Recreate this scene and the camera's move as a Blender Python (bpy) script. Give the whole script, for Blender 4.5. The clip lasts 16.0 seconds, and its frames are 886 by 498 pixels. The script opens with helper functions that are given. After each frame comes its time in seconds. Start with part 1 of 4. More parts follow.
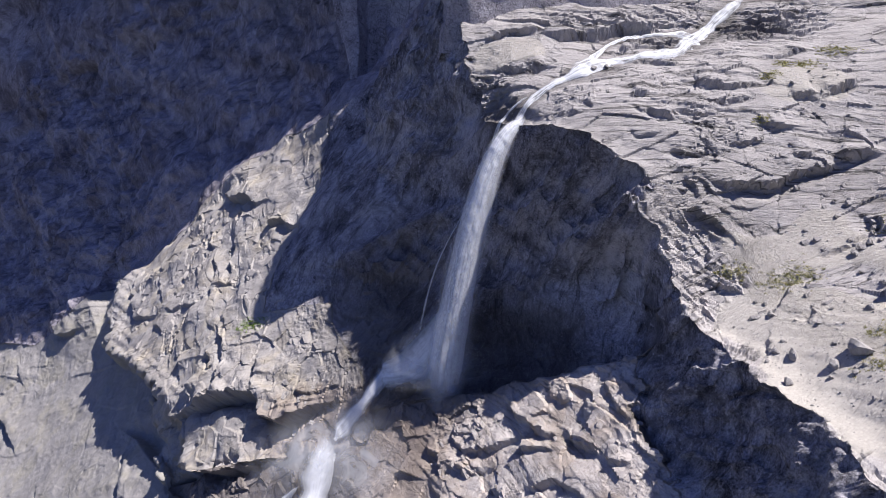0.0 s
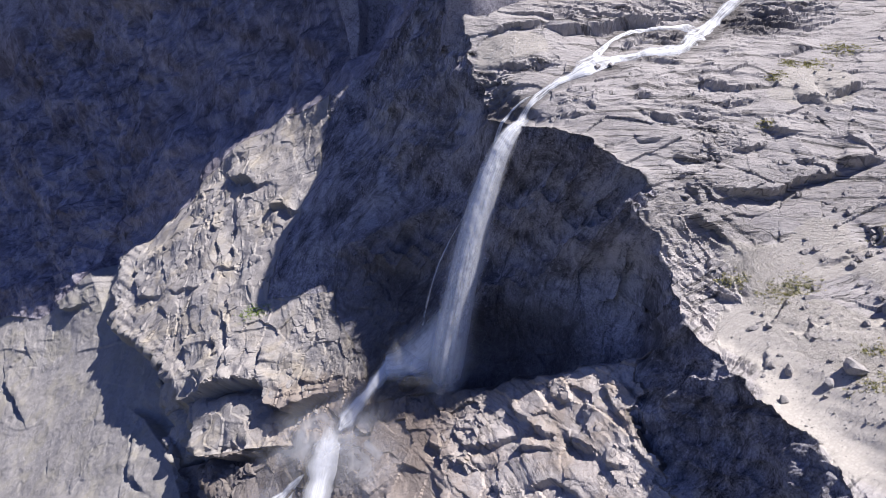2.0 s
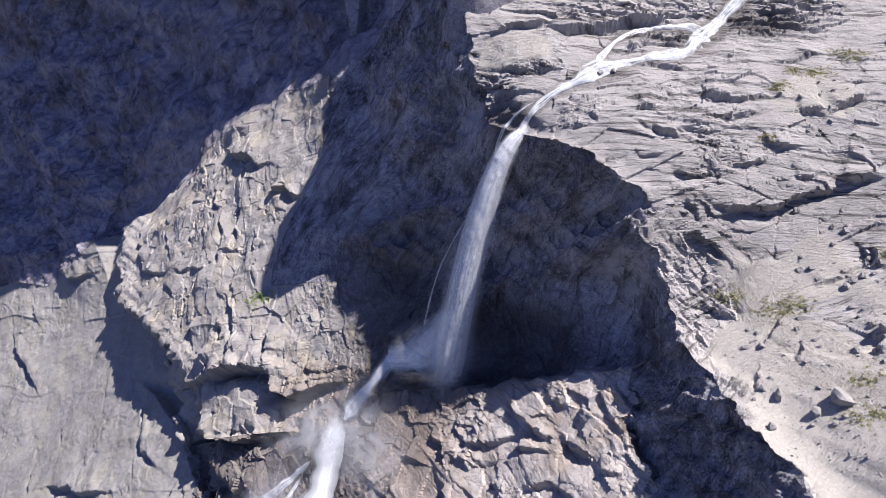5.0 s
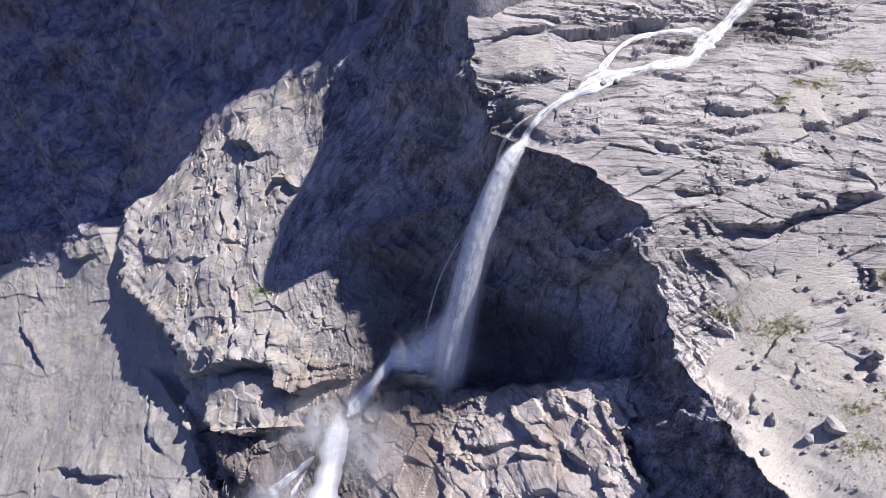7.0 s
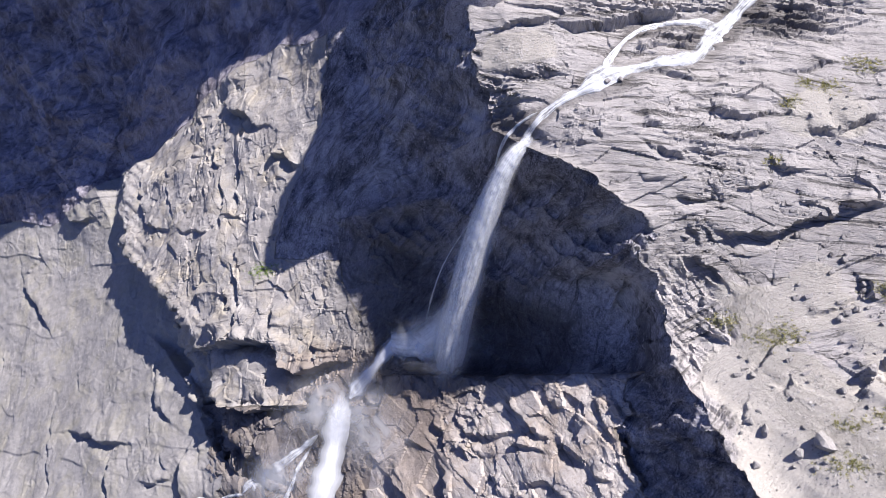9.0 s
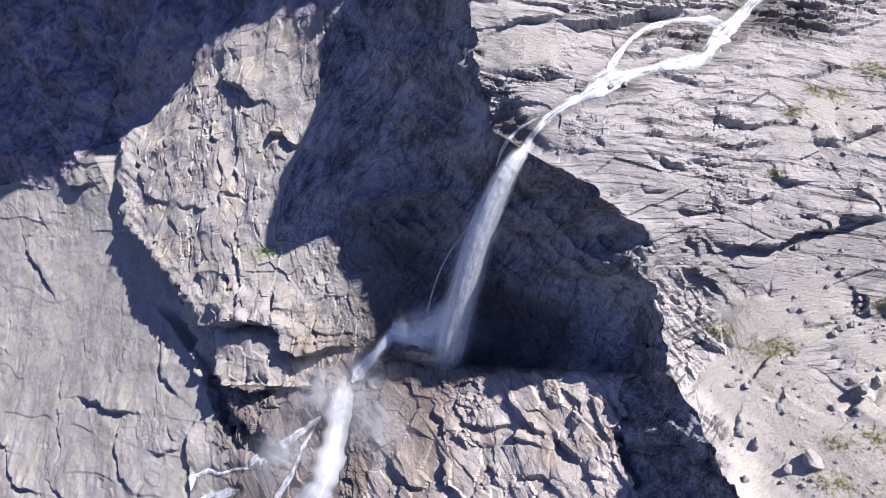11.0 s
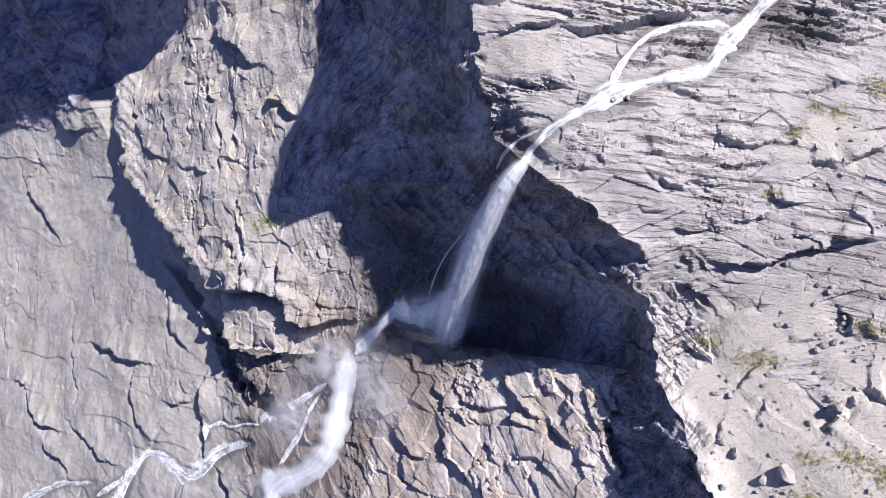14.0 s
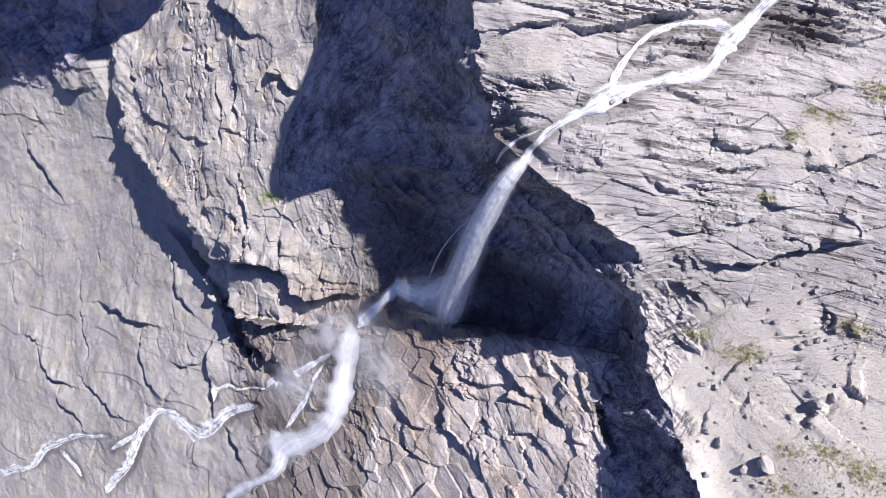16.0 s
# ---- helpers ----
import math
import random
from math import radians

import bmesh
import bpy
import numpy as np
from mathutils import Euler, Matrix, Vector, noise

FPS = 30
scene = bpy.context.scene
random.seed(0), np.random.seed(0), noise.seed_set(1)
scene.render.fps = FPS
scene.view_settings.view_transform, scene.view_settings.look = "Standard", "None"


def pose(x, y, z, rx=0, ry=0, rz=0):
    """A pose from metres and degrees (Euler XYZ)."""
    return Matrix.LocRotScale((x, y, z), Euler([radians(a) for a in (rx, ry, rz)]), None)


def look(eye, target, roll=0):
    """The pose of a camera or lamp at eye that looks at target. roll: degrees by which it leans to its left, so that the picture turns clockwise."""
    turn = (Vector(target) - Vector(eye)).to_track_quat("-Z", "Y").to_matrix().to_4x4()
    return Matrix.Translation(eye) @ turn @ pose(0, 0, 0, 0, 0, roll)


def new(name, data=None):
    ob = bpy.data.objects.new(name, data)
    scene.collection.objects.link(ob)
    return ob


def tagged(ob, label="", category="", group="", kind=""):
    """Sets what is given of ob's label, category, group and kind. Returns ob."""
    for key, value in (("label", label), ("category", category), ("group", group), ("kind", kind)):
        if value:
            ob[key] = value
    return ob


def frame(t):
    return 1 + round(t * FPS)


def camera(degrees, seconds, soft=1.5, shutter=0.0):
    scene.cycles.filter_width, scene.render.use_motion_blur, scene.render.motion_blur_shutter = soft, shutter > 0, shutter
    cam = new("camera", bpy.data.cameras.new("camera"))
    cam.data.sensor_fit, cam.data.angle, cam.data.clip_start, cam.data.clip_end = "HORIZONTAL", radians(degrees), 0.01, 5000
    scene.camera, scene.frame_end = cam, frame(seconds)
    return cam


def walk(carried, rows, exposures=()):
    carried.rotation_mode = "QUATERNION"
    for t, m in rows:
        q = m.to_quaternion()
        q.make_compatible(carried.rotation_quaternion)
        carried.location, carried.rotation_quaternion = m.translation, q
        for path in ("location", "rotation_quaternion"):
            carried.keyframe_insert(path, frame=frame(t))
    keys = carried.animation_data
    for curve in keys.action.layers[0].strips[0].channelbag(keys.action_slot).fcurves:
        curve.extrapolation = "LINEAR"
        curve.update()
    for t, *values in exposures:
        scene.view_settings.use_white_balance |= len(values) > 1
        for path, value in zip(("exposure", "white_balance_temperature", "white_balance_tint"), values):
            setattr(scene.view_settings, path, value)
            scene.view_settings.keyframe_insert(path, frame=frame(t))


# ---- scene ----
cam = camera(60.6, 16.0, soft=0.85)
METRES, EYE, TILT, LEAN, TURN = 60.0, 60.0, -20.0, 0.0, 0.0
ROWS = [
    (0.0, 0.0, 0.0, 0.0, 0.0, 0.0, -0.0),
    (0.5, -0.0011, -0.0015, 0.0232, 0.0, -0.99, 0.01),
    (1.0, -0.0022, -0.0028, 0.046, 0.01, -1.96, 0.02),
    (1.5, -0.0029, -0.0042, 0.0692, 0.01, -2.93, 0.02),
    (2.0, -0.0038, -0.0058, 0.0964, 0.01, -4.05, 0.01),
    (2.5, -0.0044, -0.0071, 0.1205, 0.01, -5.02, 0.03),
    (3.0, -0.0051, -0.0081, 0.1442, 0.0, -5.94, 0.01),
    (3.5, -0.0057, -0.0092, 0.1645, -0.0, -6.7, -0.0),
    (4.0, -0.0062, -0.01, 0.1887, -0.0, -7.63, 0.0),
    (6.5, -0.0082, -0.0007, 0.321, 0.03, -12.44, 0.01),
    (7.0, -0.0086, 0.0058, 0.3531, 0.03, -13.56, 0.03),
    (7.5, -0.0084, 0.0137, 0.3841, 0.05, -14.82, -0.01),
    (8.0, -0.008, 0.0226, 0.4163, 0.07, -16.29, -0.02),
    (8.5, -0.0078, 0.0322, 0.4492, 0.08, -17.82, -0.02),
    (9.0, -0.0081, 0.0422, 0.4823, 0.09, -19.33, -0.03),
    (11.5, -0.0103, 0.1056, 0.6547, 0.11, -26.74, -0.13),
    (12.0, -0.011, 0.1204, 0.6931, 0.12, -28.37, -0.16),
    (12.5, -0.0119, 0.1341, 0.728, 0.12, -29.87, -0.2),
    (13.0, -0.0128, 0.1478, 0.7623, 0.1, -31.35, -0.25),
    (13.5, -0.0136, 0.1617, 0.796, 0.09, -32.83, -0.27),
    (14.0, -0.0146, 0.1752, 0.8294, 0.08, -34.31, -0.32),
    (14.5, -0.0156, 0.1885, 0.8626, 0.08, -35.8, -0.34),
    (15.0, -0.0168, 0.2016, 0.8948, 0.07, -37.28, -0.39),
    (15.5, -0.0179, 0.2147, 0.9267, 0.07, -38.79, -0.42),
    (16.0, -0.0185, 0.2275, 0.9585, 0.06, -40.33, -0.46),
]
walk(cam, [(t, pose(0, 0, EYE, TILT, LEAN, TURN) @ pose(METRES * x, METRES * y, METRES * z, 90 + pitch, roll, yaw)) for t, x, y, z, yaw, pitch, roll in ROWS],
     exposures=((0.0, 0.86, 6260, 15.0), (8.0, 1.0, 6240, 15.5), (16.0, 1.1, 6180, 15.5)))

# ---- light: a clear day, the sun high on the right ----
SUN = Vector((0.469, -0.025, 0.883))
world = bpy.data.worlds.new("sky")
scene.world = world
world.use_nodes = True
nt = world.node_tree
sky = nt.nodes.new("ShaderNodeTexSky")
sky.sky_type, sky.sun_disc = "NISHITA", False
sky.sun_elevation, sky.sun_rotation = radians(62), radians(93)
sky.altitude, sky.air_density, sky.dust_density, sky.ozone_density = 1800, 1.0, 0.2, 6.0
deep = nt.nodes.new("ShaderNodeMix")  # thin mountain air: a deeper blue
deep.data_type, deep.blend_type, deep.inputs[0].default_value, deep.inputs[7].default_value = "RGBA", "MULTIPLY", 1.0, (0.90, 0.82, 1.12, 1)
nt.links.new(sky.outputs["Color"], deep.inputs[6])
nt.links.new(deep.outputs[2], nt.nodes["Background"].inputs["Color"])
nt.nodes["Background"].inputs["Strength"].default_value = 0.061
sun = new("sun", bpy.data.lights.new("sun", "SUN"))
sun.data.energy, sun.data.angle, sun.data.color = 5.0, radians(0.53), (1.0, 0.955, 0.90)
sun.matrix_world = look(SUN * 300, (0, 0, 0))

# ---- materials ----


class Nodes:
    """A node material with short calls."""

    def __init__(self, name):
        self.m = bpy.data.materials.new(name)
        self.m.use_nodes = True
        self.t = self.m.node_tree
        self.b = self.t.nodes["Principled BSDF"]
        self.at = self.n("ShaderNodeTexCoord").outputs["Object"]

    def n(self, kind, operation="", feature="", attribute_name="", data_type="", blend_type=""):
        node = self.t.nodes.new(kind)
        if operation:
            node.operation = operation
        if feature:
            node.feature = feature
        if attribute_name:
            node.attribute_name = attribute_name
        if data_type:
            node.data_type = data_type
        if blend_type:
            node.blend_type = blend_type
        return node

    def put(self, socket, value):
        if isinstance(value, bpy.types.NodeSocket):
            self.t.links.new(value, socket)
        else:
            socket.default_value = value

    def stretch(self, scale, turn=(0, 0, 0), at=None):
        node = self.n("ShaderNodeMapping")
        self.put(node.inputs["Vector"], at or self.at)
        node.inputs["Scale"].default_value, node.inputs["Rotation"].default_value = scale, [radians(a) for a in turn]
        return node.outputs["Vector"]

    def noise(self, scale, detail=4, rough=0.6, at=None, warp=0.0):
        node = self.n("ShaderNodeTexNoise")
        self.put(node.inputs["Vector"], at or self.at)
        for k, v in (("Scale", scale), ("Detail", detail), ("Roughness", rough), ("Distortion", warp)):
            node.inputs[k].default_value = v
        return node.outputs["Fac"]

    def cells(self, scale, at=None, feature="DISTANCE_TO_EDGE"):
        node = self.n("ShaderNodeTexVoronoi", feature=feature)
        self.put(node.inputs["Vector"], at or self.at)
        node.inputs["Scale"].default_value = scale
        return node.outputs["Distance"]

    def ramp(self, fac, *stops):
        node = self.n("ShaderNodeValToRGB")
        e = node.color_ramp.elements
        while len(e) < len(stops):
            e.new(0.5)
        for k, (p, c) in zip(e, stops):
            k.position, k.color = p, (*c, 1) if len(c) == 3 else c
        self.put(node.inputs["Fac"], fac)
        return node.outputs["Color"]

    def span(self, x, a, b, lo=0.0, hi=1.0):
        node = self.n("ShaderNodeMapRange")
        for k, v in zip(range(5), (x, a, b, lo, hi)):
            self.put(node.inputs[k], v)
        return node.outputs["Result"]

    def sums(self, op, a, b=0.0):
        node = self.n("ShaderNodeMath", operation=op)
        self.put(node.inputs[0], a)
        self.put(node.inputs[1], b)
        return node.outputs[0]

    def mix(self, fac, a, b, kind="MIX"):
        node = self.n("ShaderNodeMix", data_type="RGBA", blend_type=kind)
        self.put(node.inputs[0], fac)
        self.put(node.inputs[6], a if not isinstance(a, tuple) else (*a, 1))
        self.put(node.inputs[7], b if not isinstance(b, tuple) else (*b, 1))
        return node.outputs[2]

    def bump(self, height, depth, strength=1.0, below=None):
        node = self.n("ShaderNodeBump")
        self.put(node.inputs["Height"], height)
        node.inputs["Distance"].default_value, node.inputs["Strength"].default_value = depth, strength
        if below:
            self.put(node.inputs["Normal"], below)
        return node.outputs["Normal"]

    def thin(self, colour, cover, normal=None):
        """Drops and spray: light comes back from both sides, and the rest goes through."""
        front, through_, clear = self.n("ShaderNodeBsdfDiffuse"), self.n("ShaderNodeBsdfTranslucent"), self.n("ShaderNodeBsdfTransparent")
        both, last = self.n("ShaderNodeMixShader"), self.n("ShaderNodeMixShader")
        for node in (front, through_):
            self.put(node.inputs["Color"], colour)
            if normal:
                self.put(node.inputs["Normal"], normal)
        both.inputs[0].default_value = 0.4
        self.put(both.inputs[1], front.outputs[0])
        self.put(both.inputs[2], through_.outputs[0])
        self.put(last.inputs[0], cover)
        self.put(last.inputs[1], clear.outputs[0])
        self.put(last.inputs[2], both.outputs[0])
        self.put(self.t.nodes["Material Output"].inputs["Surface"], last.outputs[0])
        return self.m

    def done(self, **sockets):
        for k, v in sockets.items():
            self.put(self.b.inputs[k.replace("_", " ")], (*v, 1) if isinstance(v, tuple) and len(v) == 3 else v)
        return self.m


def rock(name, dark, mid, pale, grain=(1, 1, 1), stain=None, fine=1.0, gravel=(0.36, 0.336, 0.30), spread=1.0, chip_depth=1.0, lines=1.0, bedded=True, flecks=0.0, beds=0.0):
    """Bedded mountain rock: two scales of tone, thin dark seams, grain and fine relief, gravel where it lies loose, wet
    edges and the hollow's painted shade.
    """
    k = Nodes(name)
    own_grain = k.n("ShaderNodeAttribute", attribute_name="grain").outputs["Vector"]
    bed = k.stretch(grain, at=own_grain) if bedded else k.stretch(grain)
    broad = k.noise(0.10, 5, 0.62, warp=0.6)
    layer = k.noise(0.9, 7, 0.72, at=bed, warp=0.9)
    speck = k.noise(4.5, 5, 0.8)
    tone = k.sums("ADD", k.sums("MULTIPLY", broad, 0.34), k.sums("ADD", k.sums("MULTIPLY", layer, 0.31), k.sums("MULTIPLY", speck, 0.35)))
    colour = k.ramp(tone, (0.475 - 0.085 * spread, dark), (0.475, mid), (0.475 + 0.105 * spread, pale))
    if stain:
        colour = k.mix(k.span(k.noise(0.16, 5, 0.65, warp=1.0), 0.48, 0.64, 0, 0.7), colour, stain)
    if flecks:
        colour = k.mix(k.span(k.noise(2.4, 6, 0.78, at=bed), 0.55, 0.66, 0, flecks), colour, tuple(min(c * 1.5, 0.8) for c in pale))
    loose = k.n("ShaderNodeAttribute", attribute_name="loose").outputs["Fac"]
    solid = k.sums("SUBTRACT", 1.0, loose)
    parting = None
    if beds:  # thin dark partings along the bedding, broken into short dashes
        parting = k.noise(1.0, 6, 0.7, at=k.stretch((1.5, 0.14, 0.3), at=own_grain), warp=0.25)
        parting = k.sums("MULTIPLY", k.span(parting, 0.36, 0.44, 1.0, 0.0), solid)
        colour = k.mix(k.sums("MULTIPLY", parting, beds), colour, tuple(c * 0.35 for c in dark))
    pebble = k.cells(3.2, feature="F1")
    ground = k.mix(k.sums("MULTIPLY", k.span(pebble, 0.1, 0.55), speck), gravel, tuple(c * 0.75 for c in gravel))
    colour = k.mix(k.span(k.sums("ADD", loose, k.sums("MULTIPLY", k.sums("SUBTRACT", layer, 0.5), 0.8)), 0.35, 0.65), colour, ground)
    # wet rock, and the hollow's shade painted with it
    wet_shade = k.span(k.sums("ADD", k.n("ShaderNodeAttribute", attribute_name="wet_shade").outputs["Fac"], k.sums("MULTIPLY", k.sums("SUBTRACT", layer, 0.5), 0.9)), 0.3, 0.75)
    colour = k.mix(k.sums("MULTIPLY", wet_shade, 0.72), colour, (0.06, 0.052, 0.047))
    brown = k.n("ShaderNodeAttribute", attribute_name="brown").outputs["Fac"]
    colour = k.mix(k.span(k.sums("ADD", brown, k.sums("MULTIPLY", k.sums("SUBTRACT", layer, 0.5), 1.2)), 0.35, 0.75, 0, 0.6), colour, (0.225, 0.178, 0.142))
    pale_part = k.n("ShaderNodeAttribute", attribute_name="bleached").outputs["Fac"]
    colour = k.mix(k.sums("MULTIPLY", pale_part, 0.6), colour, k.mix(1.0, colour, (1.38, 1.365, 1.35), "MULTIPLY"))
    shove = k.n("ShaderNodeTexNoise")
    shove.inputs["Scale"].default_value, shove.inputs["Detail"].default_value = 0.8, 3
    k.put(shove.inputs["Vector"], k.at)
    bent = k.n("ShaderNodeVectorMath", operation="MULTIPLY_ADD")
    k.put(bent.inputs[0], shove.outputs["Color"])
    bent.inputs[1].default_value = (1.2, 1.2, 1.2)
    k.put(bent.inputs[2], bed)
    chips = []
    for size in (0.7, 2.0):
        chip = k.n("ShaderNodeTexVoronoi", feature="F1")
        chip.inputs["Scale"].default_value = size
        k.put(chip.inputs["Vector"], bent.outputs[0])
        own = k.n("ShaderNodeSeparateColor")
        k.put(own.inputs[0], chip.outputs["Color"])
        chips.append(own.outputs[0])
    # fine joints between the chips, open here and closed there
    seam = k.n("ShaderNodeTexVoronoi", feature="DISTANCE_TO_EDGE")
    seam.inputs["Scale"].default_value = 0.7
    k.put(seam.inputs["Vector"], bent.outputs[0])
    seam = k.sums("MULTIPLY", k.span(seam.outputs["Distance"], 0.0, 0.05, 1.0, 0.0), k.sums("MULTIPLY", k.span(broad, 0.46, 0.58), k.sums("SUBTRACT", 1.0, loose)))
    colour = k.mix(k.sums("MULTIPLY", seam, 0.6 * lines), colour, tuple(c * 0.4 for c in dark))
    colour = k.mix(solid, colour, k.mix(k.span(k.sums("ADD", chips[0], chips[1]), 0.2, 1.8, 0, 1), (0.92, 0.92, 0.92), (1.08, 1.08, 1.08)), "MULTIPLY")
    n0 = k.bump(chips[0], 0.16 * chip_depth, 0.9)
    n1 = k.bump(chips[1], 0.07 * chip_depth, 0.9, n0)
    n1 = k.bump(layer, 0.4 * fine, 0.6, n1)
    n2 = k.bump(k.noise(2.6, 10, 0.72, at=bed), 0.4 * fine, 1.0, n1)
    n3 = k.bump(k.sums("SUBTRACT", 1.0, seam), 0.12, 0.6 * lines, n2)
    if parting:
        n3 = k.bump(k.sums("SUBTRACT", 1.0, parting), 0.35, beds, n3)
    return k.done(Base_Color=colour, Roughness=k.span(wet_shade, 0, 1, 0.88, 0.45), Normal=n3, Specular_IOR_Level=0.25)


SLAB_ROCK = rock("slab_rock", (0.165, 0.154, 0.15), (0.295, 0.277, 0.265), (0.362, 0.342, 0.327), (1.5, 0.45, 1), fine=0.4, spread=1.5, lines=0.4, chip_depth=0.9, beds=0.75)
SPUR_ROCK = rock("spur_rock", (0.17, 0.157, 0.146), (0.298, 0.277, 0.258), (0.37, 0.35, 0.325), (0.9, 0.8, 0.8), stain=(0.345, 0.303, 0.233), fine=0.34, lines=0.15, chip_depth=0.5, spread=1.5)
# the hollow's wall: bluish shade and black recesses are put into the colour
SHADED_WALL_ROCK = rock("shaded_wall_rock", (0.05, 0.046, 0.053), (0.265, 0.255, 0.28), (0.53, 0.51, 0.53), (1.0, 0.6, 0.6), fine=1.4, spread=0.8, chip_depth=1.6, lines=0.15, stain=(0.06, 0.056, 0.062), flecks=0.5, beds=0.5)
# the far face: purple tone and dark patches paint in part of its shade
SHADED_FACE_ROCK = rock("shaded_face_rock", (0.05, 0.045, 0.052), (0.245, 0.225, 0.25), (0.43, 0.40, 0.428), (0.6, 0.16, 0.5), fine=0.9, spread=1.1, chip_depth=1.2, lines=0.1, stain=(0.10, 0.087, 0.10), flecks=0.25, beds=0.4)
LEDGE_ROCK = rock("ledge_rock", (0.20, 0.175, 0.156), (0.375, 0.338, 0.31), (0.455, 0.42, 0.392), (1.4, 0.4, 1.0), stain=(0.30, 0.245, 0.195), fine=0.35, lines=0.35, chip_depth=0.7, spread=1.3, beds=0.45)
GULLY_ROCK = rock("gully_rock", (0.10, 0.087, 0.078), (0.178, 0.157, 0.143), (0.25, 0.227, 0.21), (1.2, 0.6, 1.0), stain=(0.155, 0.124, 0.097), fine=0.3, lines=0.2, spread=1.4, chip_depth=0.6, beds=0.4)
SCREE_ROCK = rock("scree_rock", (0.165, 0.156, 0.148), (0.262, 0.248, 0.234), (0.318, 0.302, 0.285), (0.8, 0.8, 0.8), stain=(0.29, 0.27, 0.216), fine=0.14, lines=0.08, chip_depth=0.3, spread=1.5)
CLIFF_ROCK = rock("cliff_rock", (0.06, 0.056, 0.061), (0.33, 0.31, 0.335), (0.58, 0.55, 0.57), bedded=False)
VALLEY_GROUND = rock("valley_ground", (0.03, 0.036, 0.02), (0.055, 0.065, 0.033), (0.09, 0.095, 0.055), bedded=False)

FINE = 0.14  # metres between the rock's grid lines
# ---- the lie of the rock ----
# u: to the right, v: up the face, w: out of the face; the face leans back by 50 degrees
LEAN_S, LEAN_C = math.sin(radians(50)), math.cos(radians(50))


def to_world(q):
    """World places of (u, v, w)."""
    return np.stack([q[..., 0], q[..., 1] * LEAN_S - q[..., 2] * LEAN_C, q[..., 1] * LEAN_C + q[..., 2] * LEAN_S], -1)


class Lattice:
    """A smooth patch, the cubic spline of a coarse table of depths."""

    def __init__(self, u0, du, v0, dv, table):
        self.u0, self.du, self.v0, self.dv, self.table = u0, du, v0, dv, np.array(table, float)

    def weights(self, x, start, step, count):
        t = np.clip((x - start) / step, 0, count - 3 - 1e-6)
        i = t.astype(int)
        f = t - i
        out = np.zeros((len(x), count))
        for k, b in enumerate(((1 - f) ** 3, 3 * f ** 3 - 6 * f ** 2 + 4, -3 * f ** 3 + 3 * f ** 2 + 3 * f + 1, f ** 3)):
            out[np.arange(len(x)), i + k] = b / 6
        return out

    def over(self, us, vs):
        rows, cols = self.table.shape
        return self.weights(vs, self.v0, self.dv, rows) @ self.table @ self.weights(us, self.u0, self.du, cols).T


SLAB = Lattice(-3, 13, 33, 12, (
    (-31.5, -18.5, -5, 9, 23, 36, 49),
    (-34, -22.5, -10.5, 2.5, 15.5, 28, 39.5),
    (-35.5, -26, -16, -4.5, 8.5, 19, 29),
    (-36, -28, -20.5, -12, -0, 9, 17.5),
    (-34.5, -26.5, -21, -20.5, -13.5, -3.5, 6),
    (-32.5, -23, -11.5, -11.5, -15, -10, -3.5),
    (-29.5, -23.5, -14.5, -11.5, -11, -10.5, -8.5),
    (-23.5, -19.5, -17, -20, -17.5, -15, -13),
    (-16.5, -14.5, -15.5, -20.5, -21.5, -20, -18)))
APRON = Lattice(-130, 20, 10, 20, (
    (-116, -103.5, -91, -78.5, -66.5, -55.5, -45.5, -35),
    (-121, -108.5, -95.5, -83, -71, -59.5, -49, -39),
    (-125, -113, -101, -88, -75, -63, -53, -42.5),
    (-128.5, -117.5, -106.5, -94, -80.5, -65.5, -56, -46),
    (-131, -121, -111, -101, -87.5, -70, -58.5, -48.5),
    (-132, -122, -112.5, -103, -92, -78, -64, -52.5),
    (-132, -121.5, -110.5, -100, -91, -81, -69, -57),
    (-131.5, -120, -109, -99, -90.5, -82, -72, -61.5)))
FAR = Lattice(-155, 30, 70, 24, (
    (-168.5, -148, -127, -105.5, -82.5, -58.5, -33, -7),
    (-166, -146, -126, -105.5, -84, -60.5, -34.5, -8.5),
    (-163.5, -143.5, -124, -105, -85.5, -63, -36.5, -10),
    (-161.5, -141.5, -121.5, -103, -86, -67, -39.5, -12.5),
    (-159.5, -139, -119, -100, -81, -67, -42.5, -16),
    (-157.5, -137.5, -117.5, -97, -75, -58, -39, -16.5),
    (-156, -135.5, -115, -93.5, -71, -52, -34, -15.5)))
CORE = Lattice(-66, 11, 19, 16, (
    (-68.5, -62.5, -56, -49.5, -43.5, -37, -29.5, -21.5, -13, -4, 5),
    (-73.5, -67, -61, -54.5, -48, -41.5, -34, -26, -17, -8, 1),
    (-78.5, -72, -66, -60, -52.5, -46, -38.5, -30, -21, -12, -3),
    (-83.5, -76.5, -70.5, -66, -57.5, -49.5, -42, -33.5, -25, -16.5, -7),
    (-89, -80.5, -72, -65, -55.5, -48.5, -44, -37, -29.5, -21, -11.5),
    (-94, -83.5, -72, -60.5, -53, -47.5, -41.5, -35.5, -29, -22, -14),
    (-99, -88, -76.5, -66, -58, -49, -40.5, -34, -28, -21.5, -15),
    (-104, -92.5, -81.5, -72, -63.5, -54, -44, -35.5, -28.5, -21.5, -15),
    (-108, -97.5, -87, -77.5, -69, -59, -48, -38, -29.5, -22, -15)))


def line(x, *knots):
    """A broken line through (x, y) knots."""
    return np.interp(x, [k[0] for k in knots], [k[1] for k in knots])


def ease(x, a, b):
    t = np.clip((x - a) / (b - a), 0, 1)
    return t * t * (3 - 2 * t)


